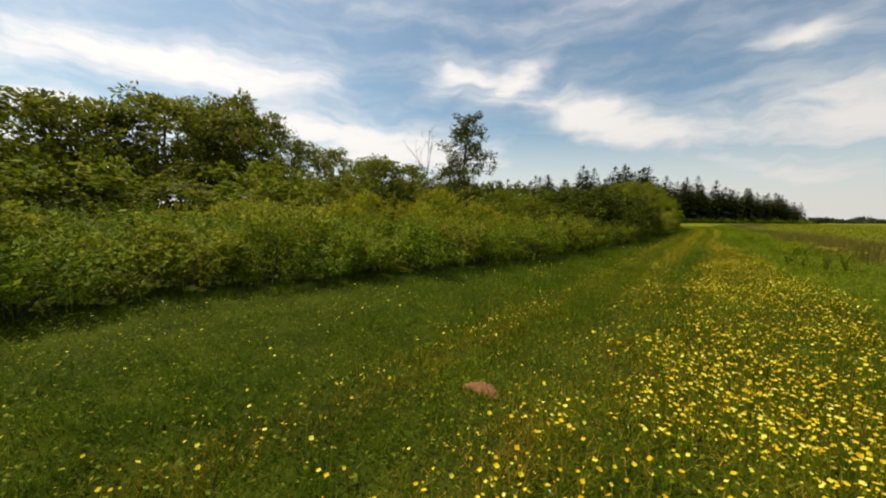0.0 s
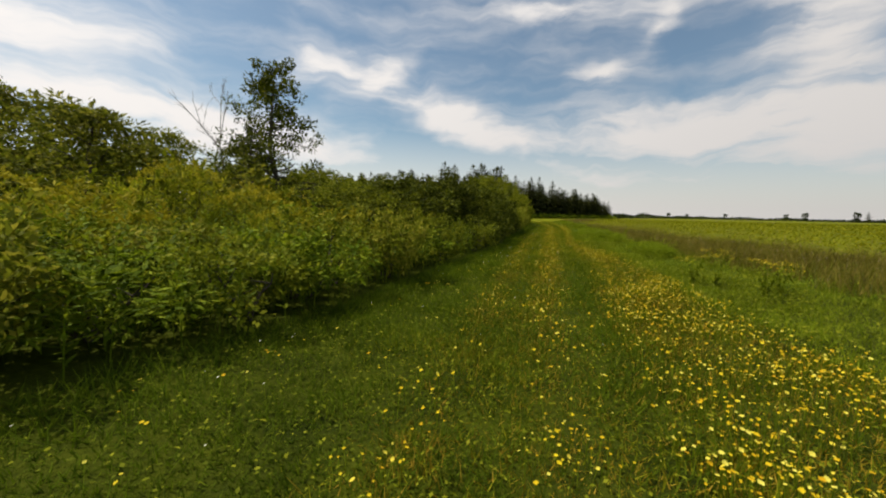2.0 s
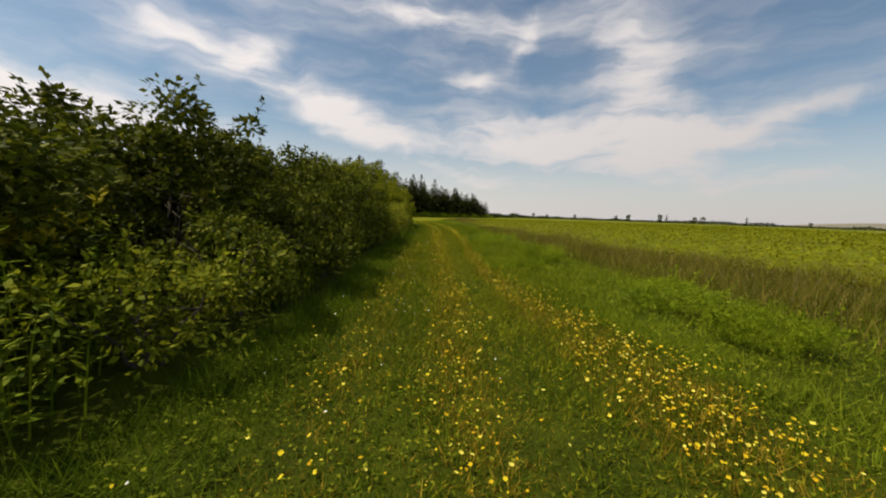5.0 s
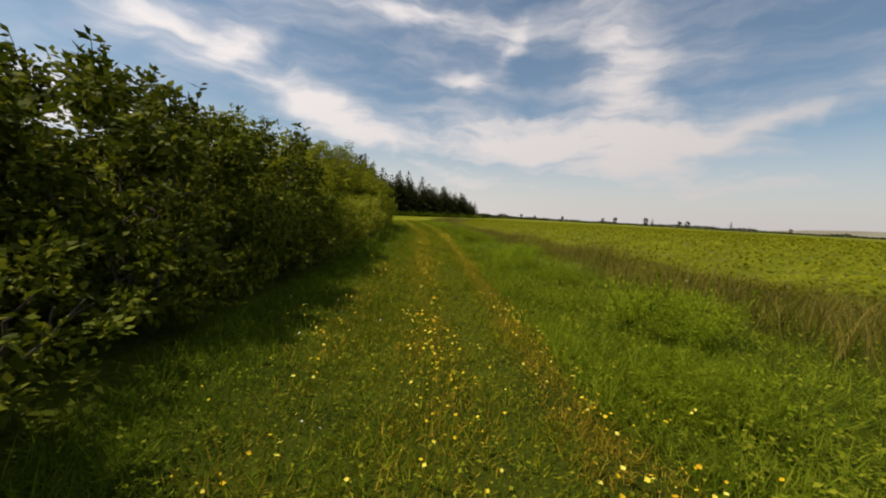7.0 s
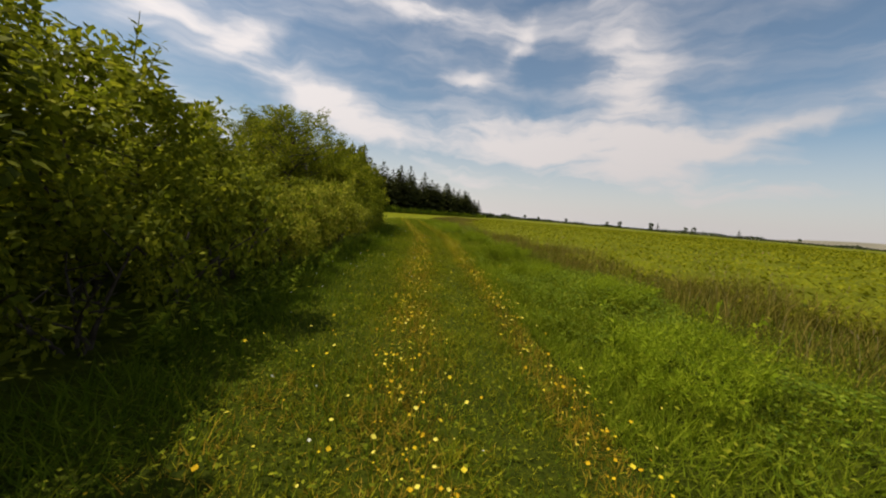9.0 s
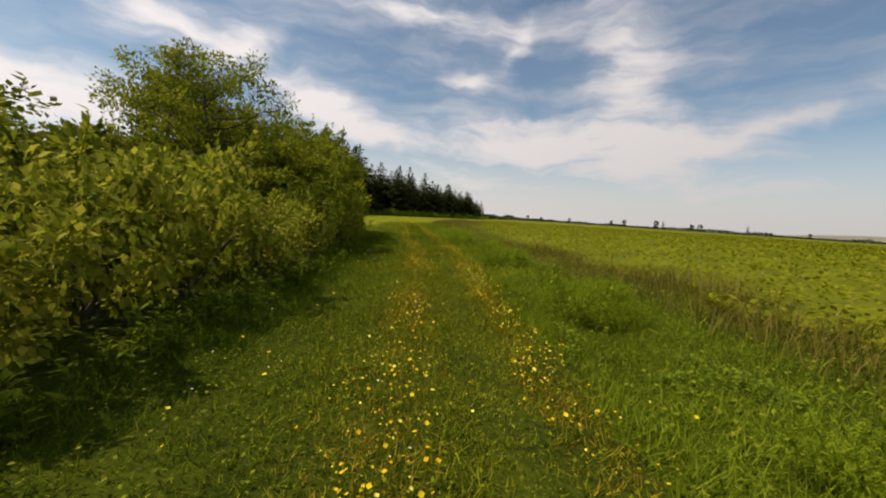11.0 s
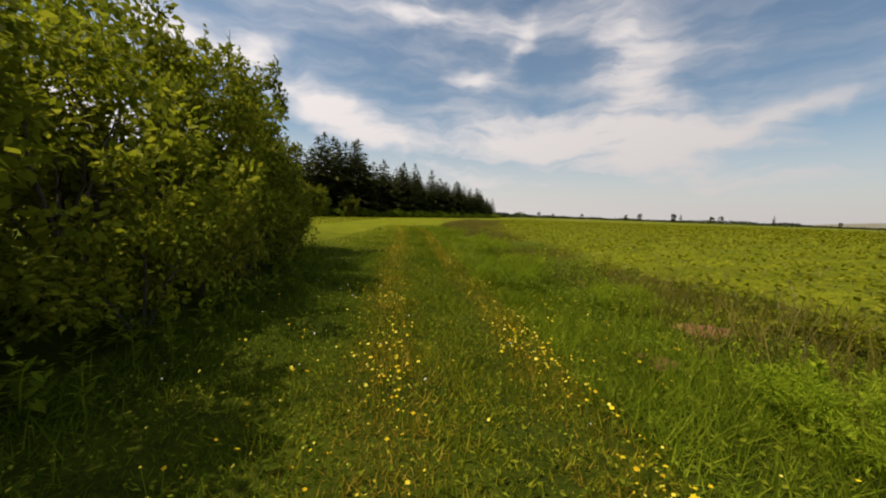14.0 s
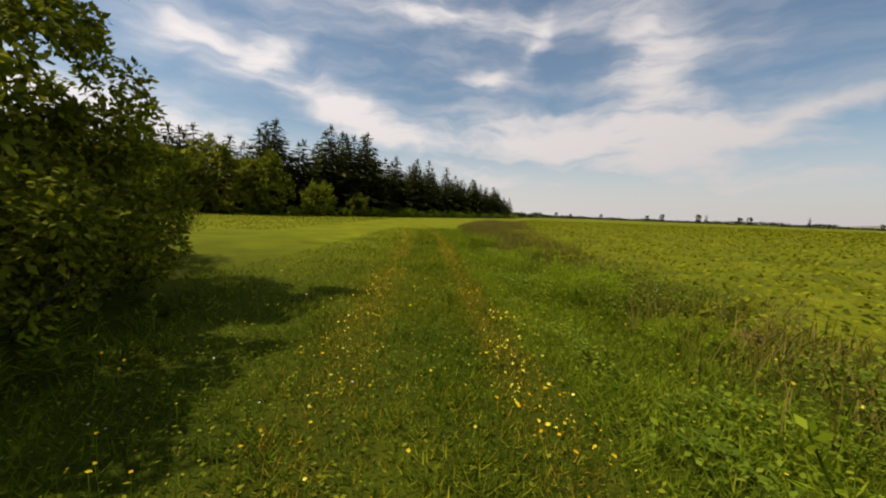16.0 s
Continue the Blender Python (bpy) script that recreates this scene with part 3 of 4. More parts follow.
def flowers():
    x, y = scatter(500000, -3.6, 4.2, -4.0, 78, rng)
    bl = np.exp(-((x - belt_left(y)) / 0.2) ** 2) * np.interp(y, (-4, 4, 7, 14, 20, 30, 40, 46, 78), (0.2, 0.42, 0.42, 0.32, 0.42, 0.44, 0.32, 0.14, 0.08))
    bl += np.exp(-((x - belt_far_left(y)) / 0.16) ** 2) * np.interp(y, (-4, 5, 12, 20, 26), (0.16, 0.22, 0.18, 0.1, 0.0))
    off = (x - belt_right(y)) / belt_width(y)
    br = np.exp(-off ** 6) * np.interp(y, (-4, 7, 12, 16, 19, 24, 27, 32, 36, 44, 50, 78), (0.85, 0.8, 0.62, 0.4, 0.25, 0.12, 0.3, 0.5, 0.5, 0.36, 0.16, 0.1))
    patch = value_noise(x, y, 1.1, 11) * 0.55 + value_noise(x, y, 3.1, 12) * 0.45
    chance = (bl + br) * np.clip((patch - 0.26) * 2.4, 0.22, 1.1) + 0.022 * (x > foot(y) + 0.3) * (x < 1.8 + 1.2 * (y > 36)) * np.clip(patch * 2 - 0.5, 0, 1)
    keep = rng.random(len(x)) < chance
    x, y = x[keep], y[keep]
    petals, stems = Heap(), Heap()
    n = len(x)
    bloom(petals, stems, on_land(x, y), 0.0055 + 0.0105 * rng.random(n) ** 1.8, rng.uniform(0.07, 0.2, n), rng)
    stuff("yellow_flowers", petals.mesh("yellow_flowers", M_YELLOW), "small bright yellow meadow flowers in belts along the track", "flowers")
    x, y = scatter(1500, -4.0, 1.2, -3, 50, rng)
    keep = (x > foot(y) + 0.15) & (rng.random(len(x)) < np.exp(-(x - foot(y)) / 1.0))
    white = Heap()
    n = int(keep.sum())
    bloom(white, stems, on_land(x[keep], y[keep]), rng.uniform(0.006, 0.0105, n), rng.uniform(0.08, 0.2, n), rng)
    stuff("pale_flowers", white.mesh("pale_flowers", M_WHITE), "tiny pale flowers near the foot of the hedge", "flowers")
    stuff("flower_stems", stems.mesh("flower_stems", M_LUSH), "thin green flower stems in the grass", "flowers")


def crop():
    """A low leafy crop: a closed canopy, with single leaves over it where the walk passes."""
    xs = np.concatenate([np.linspace(0, 40, 160), np.geomspace(41, 420, 40)])
    ys = np.concatenate([np.linspace(-40, 112, 380), np.geomspace(113, 420, 40)])
    U, V = np.meshgrid(xs, ys)
    Xc = crop_edge(V) + U
    Z = -0.02 + 0.24 * np.clip(U / 1.5, 0, 1) + 0.28 * (value_noise(Xc, V, 1.3, 20) - 0.7) + 0.16 * (value_noise(Xc, V, 3.2, 21) - 0.5)
    i, j = np.meshgrid(np.arange(len(ys) - 1), np.arange(len(xs) - 1), indexing="ij")
    a = (i * len(xs) + j).ravel()
    field = new("crop_field", mesh_of("crop_field", np.stack([Xc, V, Z], -1), np.stack([a, a + 1, a + 1 + len(xs), a + len(xs)], -1), None, M_CANOPY))
    tagged(field, "wide level field of low bright green leafy crop", "crop field", kind="stuff")
    u = 80 * rng.random(160000) ** 2.9 - 0.9
    y = rng.uniform(-5, 120, len(u))
    x = crop_edge(y) + u
    tall = value_noise(x, y, 1.3, 20)
    keep = rng.random(len(u)) < np.clip(0.25 + tall, 0, 1)
    x, y, tall, u = x[keep], y[keep], tall[keep], u[keep]
    n = len(x)
    p = np.stack([x, y, 0.03 + 0.23 * np.clip((u + 0.9) / 2.2, 0, 1) + 0.2 * (tall - 0.3) + rng.uniform(-0.06, 0.08, n)], 1)
    ang = rng.uniform(0, 2 * np.pi, n)
    axis = np.stack([np.cos(ang), np.sin(ang), rng.uniform(-0.2, 0.9, n)], 1)
    nrm = np.stack([rng.normal(0, 0.4, n), rng.normal(0, 0.4, n), np.ones(n)], 1)
    s = rng.uniform(0.06, 0.13, n) * (1 + np.maximum(u, 0) / 22)
    v, q = leaf_faces(p, axis, nrm, s, s * 0.65)
    stuff("crop_leaves", mesh_of("crop_leaves", v, q, None, M_CROP), "broad bright green leaves of a low field crop", "crop")


# ---- weeds, shrubs, trees ----
def weeds():
    """Tall herbs on the bank: upright leafy stems, some with yellow heads."""
    x, y = scatter(9800, -11.5, -1.2, -7, 19, rng)
    inside = foot(y) - x
    keep = (inside > 0.4) & (inside < np.interp(y, (-4, 11, 18), (9, 6, 1.0))) & (rng.random(len(x)) < np.clip(value_noise(x, y, 0.9, 30) * 1.5 - 0.1, 0.1, 1))
    x, y, inside = x[keep], y[keep], inside[keep]
    xe, ye = rng.uniform(-0.15, 0.5, 260), rng.uniform(26, 48, 260)
    x, y, inside = np.concatenate([x, foot(ye) - xe]), np.concatenate([y, ye]), np.concatenate([inside, np.full(260, 0.0)])
    n = len(x)
    h = np.where(y < 20, 0.62 + 0.5 * np.clip(inside / 1.1, 0, 1), 0.35) * rng.uniform(0.6, 1.15, n) * (0.75 + 0.5 * value_noise(x, y, 0.6, 31))
    gold = (value_noise(x, y, 0.5, 33) > 0.7) & (inside > 0.9) & (rng.random(n) < 0.8)
    h = np.where(gold, np.maximum(h * 1.15, 1.0), h)
    base = on_land(x, y)
    leaves, heads = Heap(), Heap()
    v, q, t = blade_faces(base, h, np.full(n, 0.012), 0.25, rng)
    leaves.add(v, q, t)
    tip = v.reshape(-1, 5, 3)[:, 4]
    mid = (v.reshape(-1, 5, 3)[:, 2] + v.reshape(-1, 5, 3)[:, 3]) / 2
    for k in range(20):
        f = (0.15 + 0.85 * k / 19)
        p = base + (mid - base) * min(f / 0.55, 1) + (tip - mid) * max((f - 0.55) / 0.45, 0)
        ang = k * 2.4 + rng.uniform(0, 6.28, n)
        axis = np.stack([np.cos(ang), np.sin(ang), rng.uniform(-0.2, 0.9, n)], 1)
        length = rng.uniform(0.07, 0.15, n) * (1.15 - 0.5 * f)
        lv, lq = leaf_faces(p, axis, np.stack([-np.cos(ang) * 0.4, -np.sin(ang) * 0.4, np.ones(n)], 1), length, length * 0.36)
        leaves.add(lv, lq)
    m = int(gold.sum())
    for k in range(14):
        ang = rng.uniform(0, 6.28, m)
        axis = np.stack([np.cos(ang), np.sin(ang), rng.uniform(0.1, 1.2, m)], 1)
        lv, lq = leaf_faces(tip[gold] - np.array([0, 0, 0.01]) * k, axis, rng.normal(0, 1, (m, 3)), rng.uniform(0.06, 0.14, m), 0.035)
        heads.add(lv, lq)
    stuff("tall_weeds", leaves.mesh("tall_weeds", M_WEED), "dense waist-high green weeds on the bank", "weeds")
    stuff("goldenrod_heads", heads.mesh("goldenrod_heads", M_GOLD), "dull yellow goldenrod flower heads above the weeds", "flowers")


def clump_leaves(heap, centres, spread, per, size, gen, droop=0.1, slim=0.5):
    """Leaf clumps round the centres, each leaf turned out and up."""
    n = len(centres) * per
    c = np.repeat(centres, per, axis=0)
    r = np.repeat(np.broadcast_to(spread, len(centres)), per)
    d = unit(gen.normal(0, 1, (n, 3)))
    p = c + d * (r * gen.uniform(0.15, 1.0, n) ** 0.6)[:, None] * np.array([1, 1, 0.8])
    axis = d + gen.normal(0, 0.5, (n, 3)) - np.array([0, 0, droop])
    nrm = np.array([0, 0, 0.55]) + d * 0.95 + gen.normal(0, 0.32, (n, 3))
    s = gen.uniform(0.65, 1.25, n) * size
    v, q = leaf_faces(p, axis, nrm, s, s * slim)
    heap.add(v, q)


def shoots(heap, starts, ways, length, size, gen):
    """Leafy green twigs that stand out of a crown."""
    for p, d, l in zip(starts, ways, length):
        k = 4
        f = np.linspace(0, 1, k)[:, None]
        tube(heap, p + d * l * f + np.array([0, 0, 0.12]) * l * f ** 2, np.linspace(0.007, 0.003, k), 3)
        m = 14
        u = gen.uniform(0.1, 1.05, m)[:, None]
        pos = p + d * l * u + np.array([0, 0, 0.12]) * l * u ** 2
        s = gen.uniform(0.7, 1.2, m) * size
        v, q = leaf_faces(pos, unit(gen.normal(0, 1, (m, 3))) + d * 0.6, np.array([0, 0, 1.0]) + gen.normal(0, 0.5, (m, 3)), s, s * 0.55)
        heap.add(v, q)


def shrub_meshes(name, height, radius, leaf, mat, clumps, per, seed, shoot=16, low=0.12, stems=7, puff=1.0, slim=0.58):
    """A many-stemmed shrub, base at the origin: the crown of leaf clumps, and each woody stem."""
    gen = np.random.default_rng(seed)
    crown, woods = Heap(), []
    for s in range(stems):
        wood = Heap()
        ang = s * 2 * np.pi / stems + gen.uniform(-0.3, 0.3)
        reach = radius * gen.uniform(0.2, 0.6)
        top = height * gen.uniform(0.5, 0.82)
        f = np.linspace(0, 1, 6)
        line = np.stack([np.cos(ang) * (0.08 + reach * f ** 1.3), np.sin(ang) * (0.08 + reach * f ** 1.3), top * f - 0.05], 1)
        line[1:, :2] += gen.normal(0, 0.03 * radius, (5, 2))
        tube(wood, line, np.linspace(0.03, 0.007, 6), 5)
        for b in (2, 3, 4):
            d = unit(np.array([gen.normal(), gen.normal(), 0.5]))
            tube(wood, line[b] + d * radius * 0.35 * np.linspace(0, 1, 3)[:, None], (0.012, 0.008, 0.004), 4)
        woods.append(wood.mesh(name + "_stem", M_BARK))
    d = unit(gen.normal(0, 1, (clumps, 3)))
    lump = 0.72 + 0.5 * value_noise(np.arctan2(d[:, 1], d[:, 0]) * 1.2 + 9, d[:, 2] * 1.6, 1.3, seed)
    depth = gen.uniform(0.3, 1.0, clumps) ** 0.4
    c = np.stack([d[:, 0] * radius, d[:, 1] * radius, d[:, 2] * height * 0.5], 1) * (lump * depth)[:, None]
    c[:, 2] = np.clip(c[:, 2] + height * 0.5, low * height, height)
    c[:, :2] *= (1 - 0.35 * np.clip(0.35 - c[:, 2] / height, 0, 1))[:, None]
    clump_leaves(crown, c, gen.uniform(0.16, 0.32, clumps) * (0.45 + 0.35 * radius) * puff, per, leaf, gen, 0.1, slim)
    outer = np.argsort(-depth * lump)[:shoot * 3]
    outer = outer[c[outer, 2] > 0.5 * height][:shoot]
    ways = unit(unit(c[outer] - np.array([0, 0, height * 0.45])) * 0.7 + np.array([0, 0, 0.6]) + gen.normal(0, 0.25, (len(outer), 3)))
    shoots(crown, c[outer], ways, gen.uniform(0.2, 0.45, len(outer)) * (0.5 + 0.15 * height), leaf, gen)
    return (crown.mesh(name + "_leaves", mat), *woods)


def tree_meshes(name, height, radius, leaf, mat, seed, bare=0.3, limbs=16, per=110, narrow=False, clumps=4, lean=0.0, tight=1.0):
    """A tapered trunk with limbs, and leaf clumps at the limbs' ends with gaps between."""
    gen = np.random.default_rng(seed)
    wood, crown = Heap(), Heap()
    f = np.linspace(0, 1, 10)
    sway = np.cumsum(gen.normal(0, 0.018 * height, (10, 2)), axis=0)
    line = np.stack([sway[:, 0] - sway[0, 0] + lean * height * f ** 1.5, sway[:, 1] - sway[0, 1], height * 0.96 * f - 0.06], 1)
    r0 = 0.016 * height + 0.03
    tube(wood, line, r0 * (1 - 0.88 * f), 8)
    ends = []
    for k in range(limbs):
        u = bare + (1 - bare) * (k + gen.uniform(0, 0.8)) / limbs
        p = np.array([np.interp(u, f, line[:, c]) for c in range(3)])
        ang = k * 2.4 + gen.uniform(-0.4, 0.4)
        shape = (1.1 - 1.0 * u) ** 1.15 if narrow else math.sin(math.pi * (0.22 + 0.68 * (u - bare) / (1 - bare)))
        reach = radius * shape * gen.uniform(0.7, 1.15)
        rise = gen.uniform(0.25, 0.7) * reach * (0.35 if narrow else 0.9)
        g = np.linspace(0, 1, 6)
        limb = p + np.stack([np.cos(ang) * reach * g, np.sin(ang) * reach * g, rise * g ** 1.4], 1)
        limb[1:] += gen.normal(0, 0.03 * reach, (5, 3))
        tube(wood, limb, np.linspace(r0 * (1 - 0.85 * u) * 0.45 + 0.006, 0.005, 6), 5)
        for b in range(clumps):
            t = gen.uniform(0.4, 1.0) if b else 1.0
            q = np.array([np.interp(t, g, limb[:, c]) for c in range(3)])
            q2 = q + gen.normal(0, 0.16 * radius, 3) * np.array([1, 1, 0.6])
            tube(wood, np.linspace(q, q2, 3), (0.008, 0.006, 0.003), 4)
            ends.append(q2)
    ends.append(line[-1])
    ends = np.array(ends)
    spread = gen.uniform(0.12, 0.22, len(ends)) * radius * (1.0 if narrow else 1.15 * tight) + 0.05
    if narrow:
        spread *= 1.15 - 0.7 * np.clip(ends[:, 2] / height, 0, 1)
    clump_leaves(crown, ends, spread, per, leaf, gen)
    return wood.mesh(name + "_trunk", M_BARK), crown.mesh(name + "_crown", mat)


def plant(name, meshes, labels, category, group, at, turn=0.0, scale=1.0, stretch=1.0, first="trunk", second="crown"):
    ob = thing(name, labels, category, group)
    if first == "stems":
        part("foliage", meshes[0], ob)
        for stem in meshes[1:]:
            part("stem", stem, ob)
    else:
        part(first, meshes[0], ob)
        part(second, meshes[1], ob)
    ob.scale = (scale, scale, scale * stretch)
    z = float(land(np.array(at[0]), np.array(at[1])))
    ob.location, ob.rotation_euler = (at[0], at[1], z), (0, 0, radians(turn))
    return ob


def plume_mesh(name, height, radius, count, seed):
    """Drooping yellow plumes over the top of a clump."""
    gen = np.random.default_rng(seed)
    heap = Heap()
    ang, out = gen.uniform(0, 2 * np.pi, count), radius * np.sqrt(gen.random(count))
    top = np.stack([np.cos(ang) * out, np.sin(ang) * out, height * (1.04 - 0.28 * (out / radius) ** 2) + gen.normal(0, 0.04, count)], 1)
    for k in range(9):
        d = np.stack([np.cos(ang), np.sin(ang), gen.uniform(-0.3, 0.6, count)], 1) + gen.normal(0, 0.4, (count, 3))
        v, q = leaf_faces(top + gen.normal(0, 0.022, (count, 3)), d, gen.normal(0, 1, (count, 3)), gen.uniform(0.03, 0.07, count), 0.018)
        heap.add(v, q)
    return heap.mesh(name, M_GOLD)


def hedge():
    kinds = [shrub_meshes("shrub_a", 3.0, 1.5, 0.1, M_BUSH, 110, 84, 1),
             shrub_meshes("shrub_b", 3.0, 1.6, 0.11, M_BUSH_B, 105, 84, 2),
             shrub_meshes("shrub_c", 3.0, 1.4, 0.09, M_BUSH, 110, 90, 3),
             shrub_meshes("shrub_d", 3.0, 1.7, 0.095, M_BUSH_B, 115, 84, 4)]
    # denser shrubs whose leaf colour carries the hedge's shaded side
    dense = [shrub_meshes("shade_dark_shrub_a", 3.0, 1.55, 0.1, M_SHADE_LEAF, 130, 90, 5), shrub_meshes("shade_dark_shrub_b", 3.0, 1.45, 0.11, M_SHADE_LEAF, 125, 90, 6)]
    # shrubs with sunlight painted into the leaves, for the overly dark hedge stretches
    sunlit = [shrub_meshes("sunlit_shrub_a", 3.0, 1.45, 0.085, M_SUNLIT_LEAF, 125, 96, 7), shrub_meshes("sunlit_shrub_b", 3.0, 1.55, 0.09, M_SUNLIT_LEAF, 120, 96, 8)]
    # x, y, height, width
    spots = ((-4.1, 14.1, 2.05, 1), (-5.6, 15.0, 2.3, 1.2), (-4.6, 12.3, 1.9, 1.0), (-6.6, 12.6, 2.2, 1.1), (-4.3, 17.3, 2.75, 1.05), (-4.6, 19.7, 2.65, 1.15), (-3.3, 18.5, 1.65, 0.85),
             (-6.5, 18.1, 2.65, 1.2), (-3.5, 21.8, 2.4, 1), (-4.6, 23.5, 3.05, 1.2), (-3.4, 24.8, 2.75, 1), (-5, 26.3, 3.2, 1.25),
             (-3.5, 27.3, 2.65, 1), (-5.0, 29.1, 3.0, 1.15), (-4.0, 30.0, 1.85, 0.95), (-5.6, 32.1, 2.10, 1.1), (-4.7, 33.3, 1.55, 1),
             (-6.8, 34.7, 2.60, 1.2), (-4.8, 35.8, 1.90, 1.1), (-3.8, 39.5, 3.10, 1.1), (-5.4, 40.7, 3.80, 1.3), (-4, 41.9, 3.20, 1.1),
             (-4.4, 43.6, 3.9, 1.15), (-6, 44.6, 4.7, 1.3), (-4.3, 45.8, 3.0, 0.95), (-4.7, 48.0, 2.3, 0.8), (-6.6, 49.4, 2.6, 1.0), (-7.2, 51.0, 1.7, 0.9), (-7.5, 43.2, 4.6, 1.4), (-7.6, 38.6, 2.60, 1.1))
    for k, (x, y, h, w) in enumerate(spots):
        s = w
        plant("shrub", dense[k % 2] if 13.5 < y < 25.5 else (sunlit[k % 2] if 38 < y < 45 or 25.5 < y < 31 else kinds[k % 4]), "dense dark green leafy shrub in the hedge" if k % 2 == 0 else "leafy mid-green alder shrub in the hedge", "shrub", "hedge shrubs",
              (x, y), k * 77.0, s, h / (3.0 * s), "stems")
    low = [shrub_meshes("weed_mound", 1.2, 1.0, 0.13, M_WEED, 46, 60, 13, 14, 0.4, 5, 1.1, 0.26), shrub_meshes("bramble_a", 1.2, 0.9, 0.085, M_BRAMBLE, 54, 64, 11, 6, 0.22, 4), shrub_meshes("bramble_b", 1.2, 1.0, 0.08, M_BUSH_B, 46, 44, 12, 9, 0.22, 4),
           # leaf colour darkened to stand for shade at the hedge foot
           shrub_meshes("shaded_bush", 1.2, 0.95, 0.085, M_SHADE_LEAF, 54, 60, 15, 9, 0.2, 4)]
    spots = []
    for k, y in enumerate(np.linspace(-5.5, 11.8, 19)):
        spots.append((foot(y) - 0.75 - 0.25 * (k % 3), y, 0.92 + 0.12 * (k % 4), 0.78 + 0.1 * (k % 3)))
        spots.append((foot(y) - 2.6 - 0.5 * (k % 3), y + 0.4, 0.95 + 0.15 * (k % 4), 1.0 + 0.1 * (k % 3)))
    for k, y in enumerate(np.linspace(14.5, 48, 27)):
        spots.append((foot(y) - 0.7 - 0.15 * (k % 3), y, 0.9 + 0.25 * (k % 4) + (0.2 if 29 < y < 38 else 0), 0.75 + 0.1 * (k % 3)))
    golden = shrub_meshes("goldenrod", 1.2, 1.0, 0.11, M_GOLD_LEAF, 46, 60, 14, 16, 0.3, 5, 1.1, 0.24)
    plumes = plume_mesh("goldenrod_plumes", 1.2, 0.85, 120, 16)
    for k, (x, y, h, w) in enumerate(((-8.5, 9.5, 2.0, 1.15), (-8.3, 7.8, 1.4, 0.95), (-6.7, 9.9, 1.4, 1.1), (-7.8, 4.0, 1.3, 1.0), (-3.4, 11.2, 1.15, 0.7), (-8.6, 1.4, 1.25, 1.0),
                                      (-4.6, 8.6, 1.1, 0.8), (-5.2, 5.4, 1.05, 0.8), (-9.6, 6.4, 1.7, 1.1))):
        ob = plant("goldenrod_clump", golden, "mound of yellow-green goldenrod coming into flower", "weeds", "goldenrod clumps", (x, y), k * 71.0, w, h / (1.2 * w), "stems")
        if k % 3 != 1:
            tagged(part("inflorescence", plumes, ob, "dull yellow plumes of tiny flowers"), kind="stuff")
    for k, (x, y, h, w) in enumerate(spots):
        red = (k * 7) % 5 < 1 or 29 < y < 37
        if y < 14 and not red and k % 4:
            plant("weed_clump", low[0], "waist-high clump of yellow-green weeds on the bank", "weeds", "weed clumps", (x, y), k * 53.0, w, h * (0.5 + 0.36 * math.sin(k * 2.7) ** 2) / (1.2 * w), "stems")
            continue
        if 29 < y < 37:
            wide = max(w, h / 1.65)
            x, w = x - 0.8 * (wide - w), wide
        plant("bramble_bush", low[3 if 15.5 < y < 25.5 else 1 if red else 2], "low dense bush with green leaves darkened as in shade" if 15.5 < y < 25.5 else "low bramble bush with reddish-green leaves" if red else "low rounded bush with fresh green leaves",
              "bush", "low bushes", (x, y), k * 53.0, w, h / (1.2 * w), "stems")


def feathery_mounds():
    """Low soft mounds of finer, brighter grass in the lush strip."""
    soft_kinds = [shrub_meshes("mound_a", 0.36, 0.6, 0.05, M_MOUND, 90, 120, 51, 10, 0.05, 0, 0.55, 0.13), shrub_meshes("mound_b", 0.36, 0.55, 0.045, M_MOUND, 84, 120, 52, 8, 0.05, 0, 0.55, 0.15)]
    for k, y in enumerate(np.arange(15.0, 58.0, 2.3)):
        x = float(belt_right(y) + belt_width(y)) + 1.3 + 0.6 * math.sin(k * 2.3)
        w = 0.75 + 0.4 * math.sin(k * 1.3 + 0.6) ** 2
        plant("grass_mound", soft_kinds[k % 2], "low feathery mound of bright green grass beside the track", "grass", "grass mounds", (x, float(y) + 0.4 * math.cos(k * 3.1)), k * 83.0, w, 0.95 + 0.4 * math.cos(k * 1.9) ** 2, "stems")


def further(x, y, h, w):
    """Set a plant of the back rows deeper into the scrub, and larger with it."""
    return 0.85 + 1.22 * (x - 0.52), 0.23 + 1.22 * (y - 2.07), 1.25 + 1.22 * (h - 1.3), 1.15 * w


